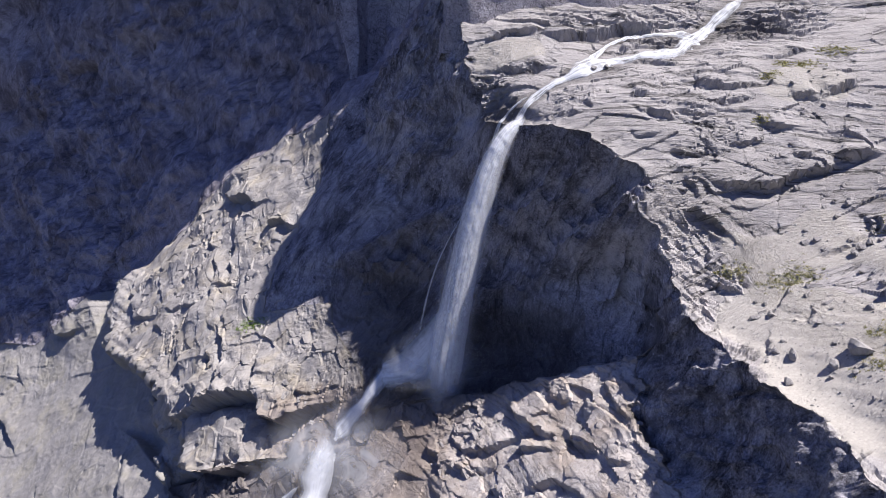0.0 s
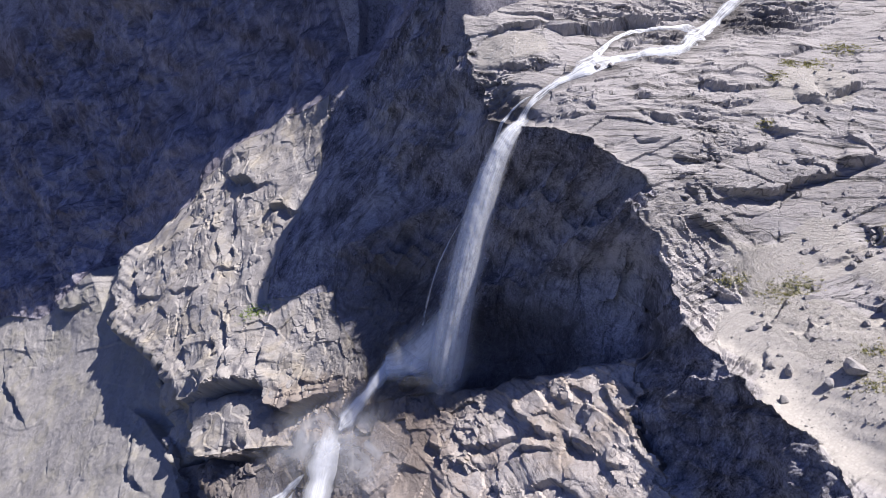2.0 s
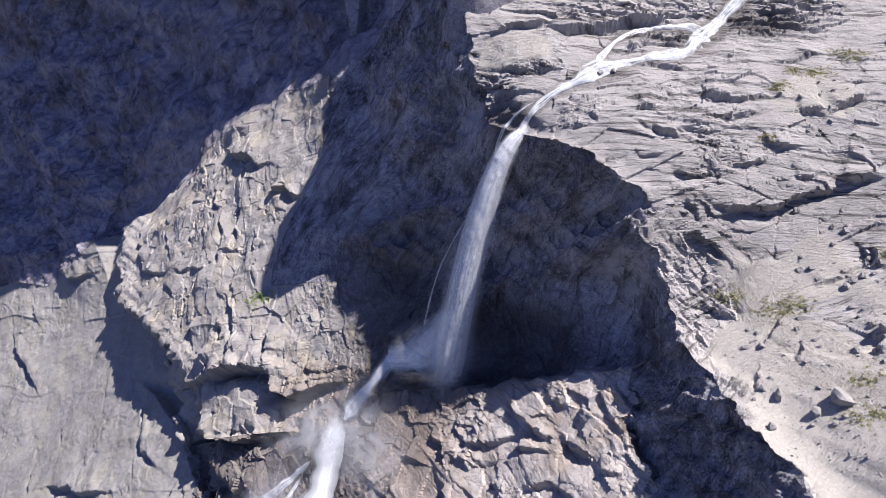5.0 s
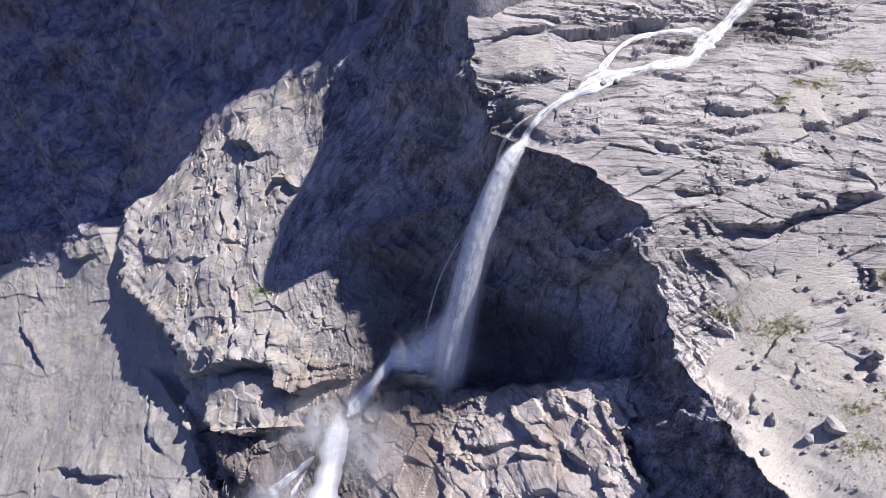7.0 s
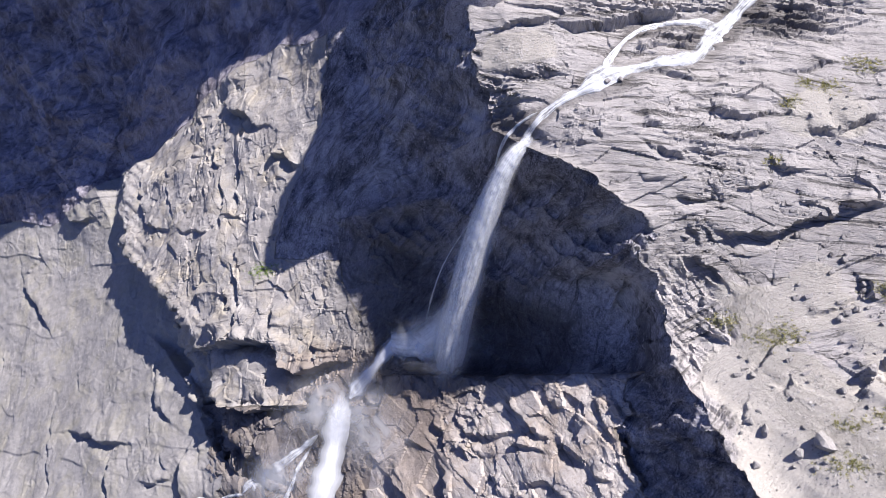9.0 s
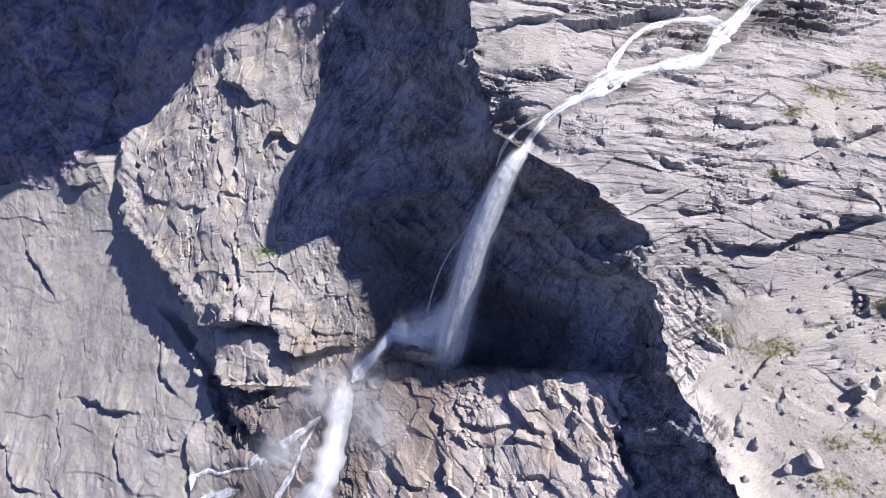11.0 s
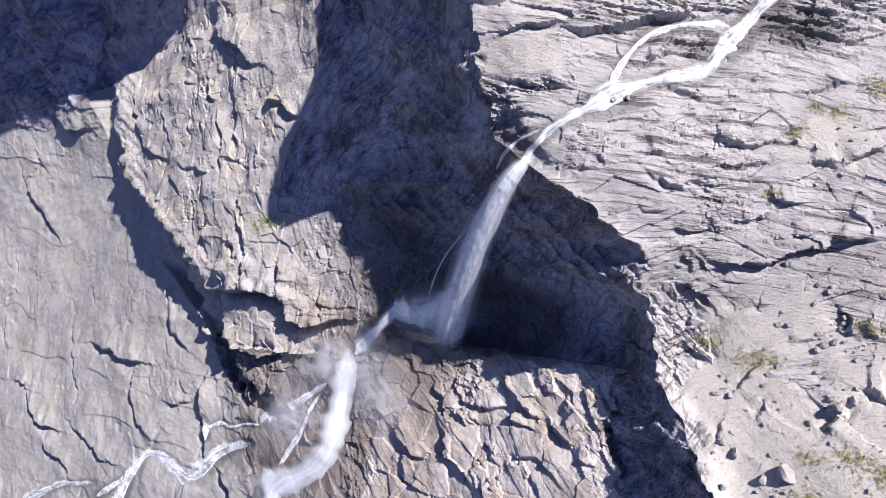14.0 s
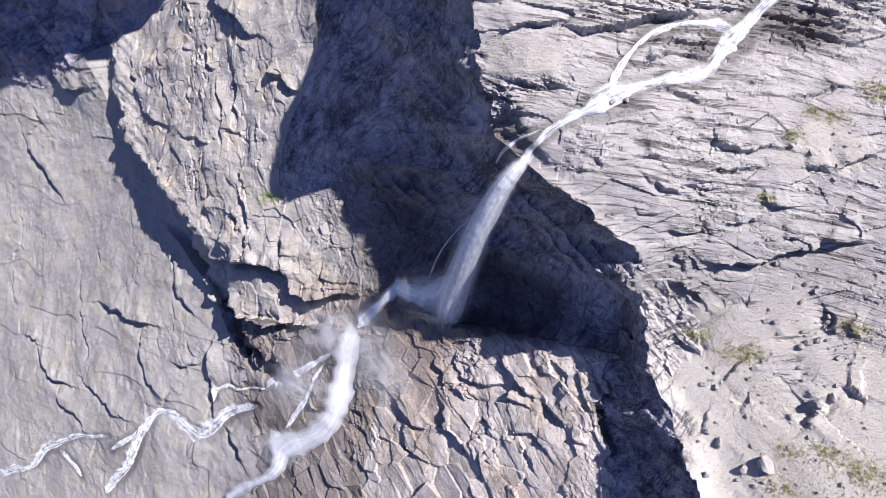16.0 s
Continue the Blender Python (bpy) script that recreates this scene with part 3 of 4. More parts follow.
# the shaded wall and the mountain's face: rough, with streaks down to the left
wall_relief = 0.5 * p1 * ledges(streak / 3.4, 41) + 0.3 * ease(RIM - U, 5, 12) * ledges(broken / 1.9, 42) + (0.5 + 0.9 * ease(RIM - U, 4, 12)) * (1.9 * (crag - 0.75) + 1.3 * facets + 0.9 * rough(Q, (4, 11, 6), 2, 99)) - 0.35

grow = 0.42 * lump * (1 - 0.6 * loose) * (1 - 0.5 * on_slab) * (1 - 0.75 * on_low)
rest = 1 - np.clip(on_slab + on_spur + on_scree + on_low * (1 - on_slab), 0, 1)
grow += keep * (on_slab * slab_relief + on_spur * (1 - on_low) * spur_relief + on_scree * scree_relief + on_low * (1 - on_slab) * low_relief + rest * (1 - 0.65 * is_face) * wall_relief)
grow += is_face * ease(V - CREST, 0, 9) * (2.6 * rough(Q, (15, 11, 11), 4, 50) + 2.0 * p1 * ledges(streak / 8, 43) + 1.2 * p2 * ledges(streak / 3.1, 44) + 1.2 * (crag - 0.7))
grit = 0.75 - np.abs(bumps(Q, (1.5, 1.1, 1.2), 8)) - 0.6 * np.abs(bumps(Q, (0.75, 0.55, 0.6), 9)) - 0.35 * np.abs(bumps(Q, (0.36, 0.3, 0.3), 16))
grow += (0.3 - 0.26 * on_slab - 0.24 * on_spur - 0.27 * on_scree - 0.25 * on_low * (1 - on_slab)) * grit * (0.45 + 0.55 * keep) * (0.5 + 0.7 * patches(Q, 4, 88, -0.4, 0.5))
# broken edges: the rock stands proud on the sunny side of a line and drops away on the other
bend_u = 0.5 * bumps(Q, (2.2, 2.2, 2.2), 91) + 0.22 * bumps(Q, (0.8, 0.8, 0.8), 92) + 0.35 * small_tilt
bend_v = 0.5 * bumps(Q, (2.2, 2.2, 2.2), 93) + 0.22 * bumps(Q, (0.8, 0.8, 0.8), 94) + 0.2 * flake_tilt


def step(high, back, *knots):
    """A broken edge of that height through (u, v) knots, fading out over back metres behind it and at its ends."""
    (u0, v0), (u1, v1) = np.min(knots, 0) - 3 * back - 2, np.max(knots, 0) + 3 * back + 2
    at = (slice(*np.searchsorted(VS, (v0, v1))), slice(*np.searchsorted(US, (u0, u1))))
    pu, pv = U[at] + bend_u[at], V[at] + bend_v[at]
    near, sunny, run, length = np.full(pu.shape, 1e9), np.zeros(pu.shape), np.zeros(pu.shape), 0.0
    for (ua, va), (ub, vb) in zip(knots, knots[1:]):
        du, dv = ub - ua, vb - va
        long = math.hypot(du, dv)
        turned = 1 if 0.55 * du - 0.47 * dv > 0 else -1  # which side looks up and to the right
        along = np.clip(((pu - ua) * du + (pv - va) * dv) / long ** 2, 0, 1)
        d = np.hypot(pu - ua - along * du, pv - va - along * dv)
        side = turned * (du * (pv - va) - dv * (pu - ua)) / long
        closer = d < near
        near, sunny, run = np.where(closer, d, near), np.where(closer, side, sunny), np.where(closer, length + along * long, run)
        length += long
    ends = ease(run, -0.01, 0.25 * length) * (1 - ease(run, 0.75 * length, length * 1.01))
    ends = (0.25 + 0.75 * ends) * (1 + 0.35 * bumps(Q[at], (1.6, 1.6, 1.6), 101))
    rise = 0.6 * np.exp(-(near / back) ** 1.5) * ease(sunny, -0.3, 0.15)
    drop = 0.55 * np.exp(-(near / (0.35 + 0.55 * min(high, 1.6))) ** 2) * (1 - ease(sunny, -0.3, 0.15))
    grow[at] += high * ends * (rise - drop)


# slits and broken edges of the spur
step(1.0, 3, (-58.1, 105.0), (-56.7, 99.7), (-55.0, 94.9), (-52.0, 93.2), (-48.1, 92.4))
step(0.5, 2, (-51.1, 105.2), (-49.8, 102.2))
step(0.6, 2, (-50.1, 100.3), (-48.4, 96.9), (-47.5, 95.1))
step(0.6, 2.5, (-44.8, 91.4), (-41.5, 90.9), (-38.5, 90.2), (-36.7, 90.9))
step(0.7, 2, (-37.0, 99.8), (-36.0, 96.5), (-35.6, 92.9), (-35.4, 89.3))
step(0.9, 2.5, (-33.3, 102.6), (-33.1, 98.2), (-33.0, 93.1))
step(0.6, 2, (-35.2, 92.2), (-31.0, 91.1))
step(0.9, 2.5, (-39.4, 105.0), (-38.7, 102.2), (-37.2, 101.0))
step(1.7, 4, (-38.4, 116.1), (-37.9, 112.8), (-35.9, 111.0), (-32.7, 109.5), (-31.2, 107.2), (-29.1, 106.2))
step(1.2, 3, (-26.4, 102.6), (-26.4, 100.7), (-24.7, 100.1), (-23.7, 98.5), (-21.7, 97.8))
step(0.6, 2, (-29.3, 93.5), (-28.6, 90.0))
step(0.6, 1.6, (-31.1, 86.9), (-32.1, 84.1))
step(1.1, 2.5, (-32.4, 83.0), (-30.5, 80.8), (-29.8, 76.7))
step(0.8, 2, (-38.4, 81.9), (-38.8, 78.8))
step(0.7, 2, (-33.5, 79.5), (-31.7, 77.0))
step(0.5, 1.5, (-44.7, 105.8), (-43.1, 105.0))
step(0.5, 1.5, (-45.0, 113.9), (-43.1, 111.4))
step(0.5, 1.5, (-47.5, 89.3), (-43.9, 86.5))
step(0.5, 1.5, (-34.6, 84.9), (-33.3, 83.0))
step(1.0, 2, (-30.1, 77.3), (-30.3, 73.4), (-31.8, 72.0))
step(1.0, 2, (-24.8, 76.8), (-24.0, 73.2))
step(0.9, 2, (-35.3, 76.0), (-34.3, 72.0))
# the overhangs of the spur's foot and the gorge
step(4.0, 5, (-36.9, 71.4), (-31.8, 72.0), (-29.0, 72.1), (-24.0, 71.5), (-22.6, 68.1), (-20.5, 67.1), (-14.6, 68.8))
step(3.2, 4, (-35.1, 67.3), (-33.9, 63.8), (-29.6, 62.6), (-26.7, 62.5), (-23.2, 62.9))
step(2.6, 5, (-34.7, 62.6), (-32.8, 57.9), (-31.5, 54.2), (-27.4, 53.3), (-24.7, 51.9), (-21.9, 51.2))
step(0.8, 2, (-21.6, 52.1), (-19.6, 50.0), (-18.2, 47.9))
step(0.8, 2, (-7.2, 53.7), (-6.0, 51.0), (-5.6, 48.2), (-2.0, 47.7))
step(1.0, 3, (-8.1, 55.1), (-4.8, 52.1), (-2.9, 51.9))
step(1.2, 3, (-36.9, 41.3), (-34.5, 38.3), (-33.6, 36.8))
step(0.4, 1.5, (-19.4, 71.3), (-12.2, 70.3))
step(0.4, 1.5, (-22.1, 68.9), (-15.4, 69.7))
step(0.4, 1.2, (-17.9, 73.0), (-17.6, 67.9))
# open cracks of the scree slope
step(1.8, 4, (-79.9, 101.6), (-77.2, 99.9), (-74.5, 98.7), (-72.0, 99.0))
step(1.3, 4, (-90.2, 89.1), (-88.4, 84.9), (-84.6, 82.0), (-82.2, 79.7), (-80.0, 77.2))
step(0.6, 2, (-73.4, 62.4), (-72.7, 57.1), (-71.9, 53.1), (-71.0, 50.1), (-70.0, 46.2))
step(1.3, 4, (-68.0, 57.8), (-62.5, 57.7), (-58.6, 56.3), (-55.4, 56.4), (-52.7, 56.5))
step(1.0, 3, (-56.2, 55.6), (-56.0, 49.9), (-54.1, 46.4), (-51.2, 45.0))
step(0.9, 2.5, (-48.2, 65.6), (-47.1, 62.6), (-43.6, 60.3))
step(0.5, 2, (-45.1, 54.9), (-42.9, 52.9))
step(0.8, 2, (-88.8, 47.6), (-84.6, 47.7))
step(1.5, 4, (-85.1, 46.8), (-81.8, 42.8), (-79.0, 40.7), (-74.8, 40.9))
step(1.1, 3, (-77.7, 40.5), (-76.8, 36.5), (-73.1, 35.8), (-70.7, 33.6))
step(1.0, 3, (-71.6, 42.8), (-65.7, 40.5), (-61.7, 38.4), (-59.0, 38.5))
step(0.6, 2, (-48.9, 46.3), (-51.9, 43.0))
step(0.5, 2, (-69.1, 67.4), (-67.9, 65.2))
step(1.4, 2.5, (-39.4, 56.5), (-40.3, 51.7), (-40.4, 47.0), (-39.2, 42.7))
step(0.5, 2, (-92.5, 73.3), (-92.4, 66.0), (-95.7, 62.2))
step(0.5, 2, (-87.1, 96.2), (-85.8, 92.7), (-89.5, 89.1))
step(0.6, 2, (-95.6, 57.5), (-93.5, 53.1))
step(0.7, 2, (-47.9, 50.4), (-43.8, 51.4), (-42.0, 52.3))
# joints of the ledge
step(0.7, 2, (1.2, 63.3), (1.2, 61.2), (2.4, 59.8), (5.0, 59.6), (6.7, 60.1), (8.0, 61.2))
step(0.9, 2.5, (7.1, 65.1), (7.5, 62.8), (8.4, 61.2), (9.8, 60.2), (11.3, 60.0))
step(0.5, 2, (10.2, 66.0), (11.2, 64.5), (11.9, 62.8))
step(1.0, 2.5, (12.0, 59.9), (13.0, 58.4), (14.3, 57.3))
step(0.6, 2, (15.9, 63.8), (16.4, 61.9), (17.3, 59.7))
step(0.7, 2, (1.3, 59.0), (2.4, 57.8), (3.8, 57.9))
step(1.4, 3, (-0.5, 55.7), (0.4, 52.8), (2.5, 50.2))
step(0.6, 2, (4.3, 55.8), (5.9, 53.4))
step(0.6, 2, (7.5, 59.0), (10.2, 58.5))
step(0.7, 2, (13.8, 63.4), (13.6, 61.2))
step(0.8, 2, (7.3, 55.2), (10.5, 55.6), (12.6, 53.5))
step(0.6, 2, (14.9, 56.7), (16.6, 55.8))
step(0.7, 2, (4.1, 51.0), (5.0, 48.8))
step(0.7, 2, (-1.8, 61.6), (-0.2, 58.3))
step(0.5, 1.6, (9.5, 53.2), (11.2, 51.2))
# broken beds of the slab
step(0.9, 3, (25.6, 92.5), (27.9, 91.7), (29.8, 91.5), (32.0, 91.8))
step(0.6, 2, (18.9, 91.2), (21.2, 91.3))
step(0.9, 2.5, (19.6, 89.0), (20.8, 87.8), (23.2, 87.1))
step(0.7, 2.5, (21.8, 83.6), (23.5, 83.1), (25.4, 83.4))
step(0.6, 2, (32.0, 85.8), (33.5, 85.8))
step(0.8, 2, (34.6, 89.9), (37.5, 90.1))
step(0.9, 2.5, (38.5, 90.1), (39.9, 90.9), (41.9, 91.5))
step(1.5, 3.5, (26.0, 80.7), (28.7, 79.9), (31.2, 80.3), (33.5, 81.1), (36.2, 81.5), (38.6, 82.0))
step(1.3, 3, (37.6, 83.1), (38.5, 82.7), (40.9, 82.4))
step(0.9, 3, (4.8, 103.2), (6.1, 103.7), (8.7, 104.5), (11.6, 104.0))
step(1.3, 4, (11.9, 103.8), (15.2, 103.9), (18.0, 104.2), (21.2, 105.1), (24.3, 105.3))
step(0.9, 2, (6.2, 98.6), (8.7, 98.2), (11.5, 97.9))
step(0.5, 2, (33.7, 92.5), (33.2, 91.6))
step(0.5, 3, (33.6, 96.9), (37.5, 97.5), (39.6, 97.9))
step(1.0, 2.5, (23.0, 78.3), (25.4, 77.2), (26.9, 75.1))
step(0.5, 2, (34.4, 71.9), (36.4, 72.7), (38.3, 73.6))
step(0.8, 2.5, (35.1, 64.2), (36.4, 66.0), (38.1, 67.8))
step(1.0, 2.5, (39.2, 68.7), (40.9, 68.2))
step(0.4, 2, (26.3, 62.1), (28.0, 64.3))
step(0.5, 2, (30.2, 64.7), (31.5, 66.3))
step(0.8, 2, (38.6, 75.4), (38.9, 74.5), (38.2, 73.4))
step(0.9, 2, (40.0, 73.6), (41.0, 73.2))
step(0.5, 2, (22.6, 87.8), (26.2, 88.0))
step(0.4, 2, (18.5, 85.2), (21.3, 85.6))
step(0.5, 2, (27.9, 84.7), (31.1, 85.0))
step(0.5, 2, (22.2, 97.5), (25.4, 96.3))
step(0.5, 2, (20.6, 98.1), (23.5, 97.3))
step(0.5, 2, (11.3, 89.6), (13.7, 89.4))
step(0.6, 2, (14.7, 90.8), (15.4, 90.4))
step(0.5, 2, (26.9, 89.5), (31.1, 89.9))
step(1.0, 2.5, (19.8, 100.9), (21.0, 100.2))
step(0.5, 2, (22.8, 81.0), (24.6, 79.0))
step(0.6, 2, (33.7, 82.9), (35.8, 83.4))
step(0.5, 2, (31.4, 70.0), (29.1, 66.5))
grow = grow - bed * (0.3 + (0.4 + 0.5 * spot(U, V, 8, 90.8, 3, 2.5)) * np.clip(grow, -1, 2))
# rock darkened by spray and seepage; round the hollow its shade is painted too
WET_SHADE = np.clip(bed * (0.3 + 0.25 * ease(V, 56, 64)) + 0.95 * spot(U, V, 35.5, 103.8, 5, 3) + 0.6 * spot(U, V, 25, 102, 4, 1.2) + 0.8 * spot(U, V, 5.8, 93, 2.2, 2.2) + 0.7 * spot(U, V, -14, 62, 9, 7) + 0.5 * spot(U, V, -32, 46, 14, 6) + 0.45 * spot(U, V, -58, 32, 18, 6) + 0.4 * spot(U, V, -80, 25, 16, 5) + 0.4 * spot(U, V, -3, 60, 4, 7) + 0.6 * spot(U, V, 21, 103.6, 3, 1.5) + 0.8 * spot(U, V, 6, 69.5, 9, 4.5) + 0.78 * spot(U, V, -8, 79, 11, 14) + 0.8 * spot(U, V, -3, 67, 5, 3) + 0.75 * spot(U, V, 6, 73, 7, 4.5), 0, 1)
# brown, iron-stained rock beside the falling water
BROWN = np.clip(0.95 * spot(U, V, -3.5, 59, 6.5, 9) + 1.1 * spot(U, V, -17, 67, 9, 5) + 0.7 * spot(U, V, -20, 50, 12, 8), 0, 1)
# clean pale rock low on the slab
BLEACHED = is_slab * np.clip(1 - ease(V + 2.5 * bumps(Q, (8, 8, 8), 96), 66, 86), 0, 1)
# the hollow drops away behind the ledge
grow -= 3.6 * ease(V + 0.5 * ragged(U, V, 2.3), 66.2, 68.4) * (1 - ease(V, 71, 78)) * ease(U, -2.5, 1.5) * (1 - ease(U, 17, 21))
PLACES = Q + NORMAL * grow[..., None]
WORLD = to_world(PLACES)


def surface(u, v):
    """The world place of the finished rock at (u, v)."""
    i = np.clip(np.searchsorted(US, u) - 1, 0, len(US) - 2)
    j = np.clip(np.searchsorted(VS, v) - 1, 0, len(VS) - 2)
    f, g = ((u - US[i]) / (US[i + 1] - US[i]))[..., None], ((v - VS[j]) / (VS[j + 1] - VS[j]))[..., None]
    return (WORLD[j, i] * (1 - f) + WORLD[j, i + 1] * f) * (1 - g) + (WORLD[j + 1, i] * (1 - f) + WORLD[j + 1, i + 1] * f) * g


def mesh_object(name, verts, faces, material, parent=None):
    me = bpy.data.meshes.new(name)
    verts, faces = np.asarray(verts, np.float32), np.asarray(faces, np.int32)
    me.vertices.add(len(verts))
    me.vertices.foreach_set("co", verts.ravel())
    me.loops.add(faces.size)
    me.loops.foreach_set("vertex_index", faces.ravel())
    me.polygons.add(len(faces))
    me.polygons.foreach_set("loop_start", np.arange(0, faces.size, faces.shape[1], dtype=np.int32))
    me.update(calc_edges=True)
    me.materials.append(material)
    ob = new(name, me)
    ob.parent = parent
    return ob


def rock_sheet(name, where, material, label, category, worn=False):
    cell = where[:-1, :-1]
    j, i = np.nonzero(cell)
    n = len(US)
    quads = np.stack([j * n + i, j * n + i + 1, (j + 1) * n + i + 1, (j + 1) * n + i], 1)
    used, back = np.unique(quads, return_inverse=True)
    ob = mesh_object(name, WORLD.reshape(-1, 3)[used], back.reshape(quads.shape), material)
    for key, field in (("wet_shade", WET_SHADE), ("loose", loose), ("brown", BROWN), ("bleached", BLEACHED)):
        ob.data.attributes.new(key, "FLOAT", "POINT").data.foreach_set("value", field.reshape(-1)[used].astype(np.float32))
    ob.data.attributes.new("grain", "FLOAT_VECTOR", "POINT").data.foreach_set("vector", GRAIN.reshape(-1, 3)[used].ravel())
    ob.data.polygons.foreach_set("use_smooth", np.full(len(quads), worn))
    return tagged(ob, label, category, kind="structure")


rock_sheet("ground_slab", is_slab, SLAB_ROCK, "pale grey bedded rock slope with ledges, scree and sparse grass", "rock slope")
rock_sheet("cliff_wall", is_wall, SHADED_WALL_ROCK, "rock wall of the hollow behind the waterfall, its shade partly in the colour", "cliff")
rock_sheet("rock_spur", is_spur, SPUR_ROCK, "sunlit grey-brown rock spur, broken into blocks by upright cracks", "rock spur")
rock_sheet("rock_ledge", is_ledge, LEDGE_ROCK, "sunlit brown-grey rock ledge split by deep joints", "rock ledge")
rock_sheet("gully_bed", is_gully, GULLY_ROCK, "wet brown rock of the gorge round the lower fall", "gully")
rock_sheet("scree_slope", is_scree, SCREE_ROCK, "pale smooth rock and scree slope below the spur", "scree slope", True)
rock_sheet("mountain_face", is_face, SHADED_FACE_ROCK, "mountain face behind the spur, in full shade that its colour deepens", "mountain face", True)


def shade_cliff():
    """A mostly unseen cliff, added and shaped to keep the sun off the wall and the face."""
    # x, y, foot, lip and how far the foot stands out or back, from the front above the slab round the rib to the far face
    knots = np.array([(75, 101, 52, 84, 0), (26, 96, 54, 76, 0), (3, 93.0, 53, 66, 0), (0, 93.2, 51, 60, 0), (0, 94.0, 51, 62.5, 0), (0, 95, 50, 65.3, 0), (0, 97, 50, 67.3, 0), (0, 100, 50, 67.9, 0), (0, 103, 49, 67.2, 0), (0, 105, 49, 66.2, 0), (0, 107.5, 48, 65, 0), (0, 110, 48, 65.5, 0),
                      (0, 113, 47, 67.3, 0), (0, 116, 46, 70.3, 0), (0, 117.3, 46, 71.5, 0), (0, 117.6, 46, 66.5, 0), (0, 118.9, 46, 67, 0), (0, 119.2, 46, 73.5, 0), (0, 120.5, 46, 75, 0), (0, 124, 44, 78.5, 0), (-3, 128, 42, 78, -2), (-9, 134, 40, 79, -6), (-12.5, 137.6, 40, 86, -12), (-14, 139.6, 40, 112, -16), (-20, 139.8, 60, 114, -2), (-33, 139.8, 69, 116, -6), (-40, 150, 68, 165, 0), (-42, 240, 60, 200, 0)], float)
    # the lip's heights and its dip at y 118 are set by the wanted shadow edge
    seg = np.linspace(0, len(knots) - 1, 560)
    x, y, z0, z1, lean = (np.interp(seg, np.arange(len(knots)), knots[:, k]) for k in range(5))
    rows = []
    for s in np.linspace(0, 1, 26):
        rows.append(np.stack([x, y + lean * (1 - s) ** 2.5, z0 + (z1 - z0) * s], 1))
    for d in np.linspace(2, 80, 26):
        rows.append(np.stack([x + 0.85 * d, y + 0.5 * d, z1 + d], 1))
    p = np.array(rows)
    p = p + 0.35 * np.stack([bumps(p, (7, 7, 7), 61), bumps(p, (7, 7, 7), 62), bumps(p, (7, 7, 7), 63)], -1) + 0.5 * np.stack([bumps(p, (2.5, 2.5, 2.5), 64 + k) for k in range(3)], -1)
    r, c = p.shape[:2]
    i, j = np.meshgrid(np.arange(c - 1), np.arange(r - 1))
    quads = np.stack([j * c + i, j * c + i + 1, (j + 1) * c + i + 1, (j + 1) * c + i], -1).reshape(-1, 4)
    ob = mesh_object("shade_cliff", p.reshape(-1, 3), quads, CLIFF_ROCK)
    return tagged(ob, "grey cliff added above the slope, mostly unseen, to shade the hollow", "cliff", kind="structure")


shade_cliff()


def valley():
    """The slope goes on down, away from the falls, to the valley and the far distance."""
    foot = WORLD[0, ::10]
    rows = [foot]
    for d in (3, 8, 16, 28, 45, 70, 105, 150, 220, 320, 480, 800, 1400, 2400):
        p = foot + np.array((0, -1.0, -0.55 * min(1, 150 / d))) * d
        p[:, 0] *= 1 + d / 120
        p[:, 2] += 0.05 * min(d, 60) * bumps(p.astype(np.float32), (14, 14, 14), 111)
        rows.append(p)
    p = np.array(rows)
    r, c = p.shape[:2]
    i, j = np.meshgrid(np.arange(c - 1), np.arange(r - 1))
    quads = np.stack([j * c + i, (j + 1) * c + i, (j + 1) * c + i + 1, j * c + i + 1], -1).reshape(-1, 4)
    return tagged(mesh_object("ground_valley", p.reshape(-1, 3), quads, VALLEY_GROUND), "dark green valley slope far below the falls", "slope", kind="structure")


valley()


def water(name, thick, along=0.35, torn=2.6, edge=0.22, thin=1.0, tufts=1.3, feather=0.34, base=(0.93, 0.95, 0.97), end=(400.0, 401.0)):
    """White water: long streaks along the flow, thin at its edges. UV: x across, y metres along."""
    k = Nodes(name)
    uv = k.n("ShaderNodeUVMap").outputs["UV"]
    streak = k.noise(1.0, 6, 0.65, at=k.stretch((8, along, 1), at=uv), warp=0.5)
    foam = k.noise(tufts, 6, 0.72)
    split = k.n("ShaderNodeSeparateXYZ")
    k.put(split.inputs[0], uv)
    across = k.sums("ABSOLUTE", k.sums("SUBTRACT", split.outputs[0], 0.5))
    body = k.span(across, 0.5, edge)
    cover = k.sums("MULTIPLY", body, thick)
    cover = k.sums("ADD", cover, k.sums("MULTIPLY", k.sums("SUBTRACT", k.sums("MULTIPLY", k.sums("ADD", streak, foam), 0.5), 0.5), torn))
    cover = k.sums("MULTIPLY", k.span(cover, 0.1, 0.9), k.span(across, 0.5, feather))
    cover = k.sums("MULTIPLY", cover, k.span(k.sums("ADD", split.outputs[1], foam), 0.2, 2.6))
    cover = k.sums("MULTIPLY", cover, k.sums("MULTIPLY", k.span(split.outputs[1], 6, 36, 1.0, thin), k.span(k.sums("ADD", split.outputs[1], k.sums("MULTIPLY", k.sums("SUBTRACT", foam, 0.5), 6.0)), end[1], end[0])))
    tint = k.mix(k.span(streak, 0.35, 0.6), tuple(c * 0.78 for c in base), base)
    return k.thin(tint, cover, k.bump(streak, 0.25, 0.5))


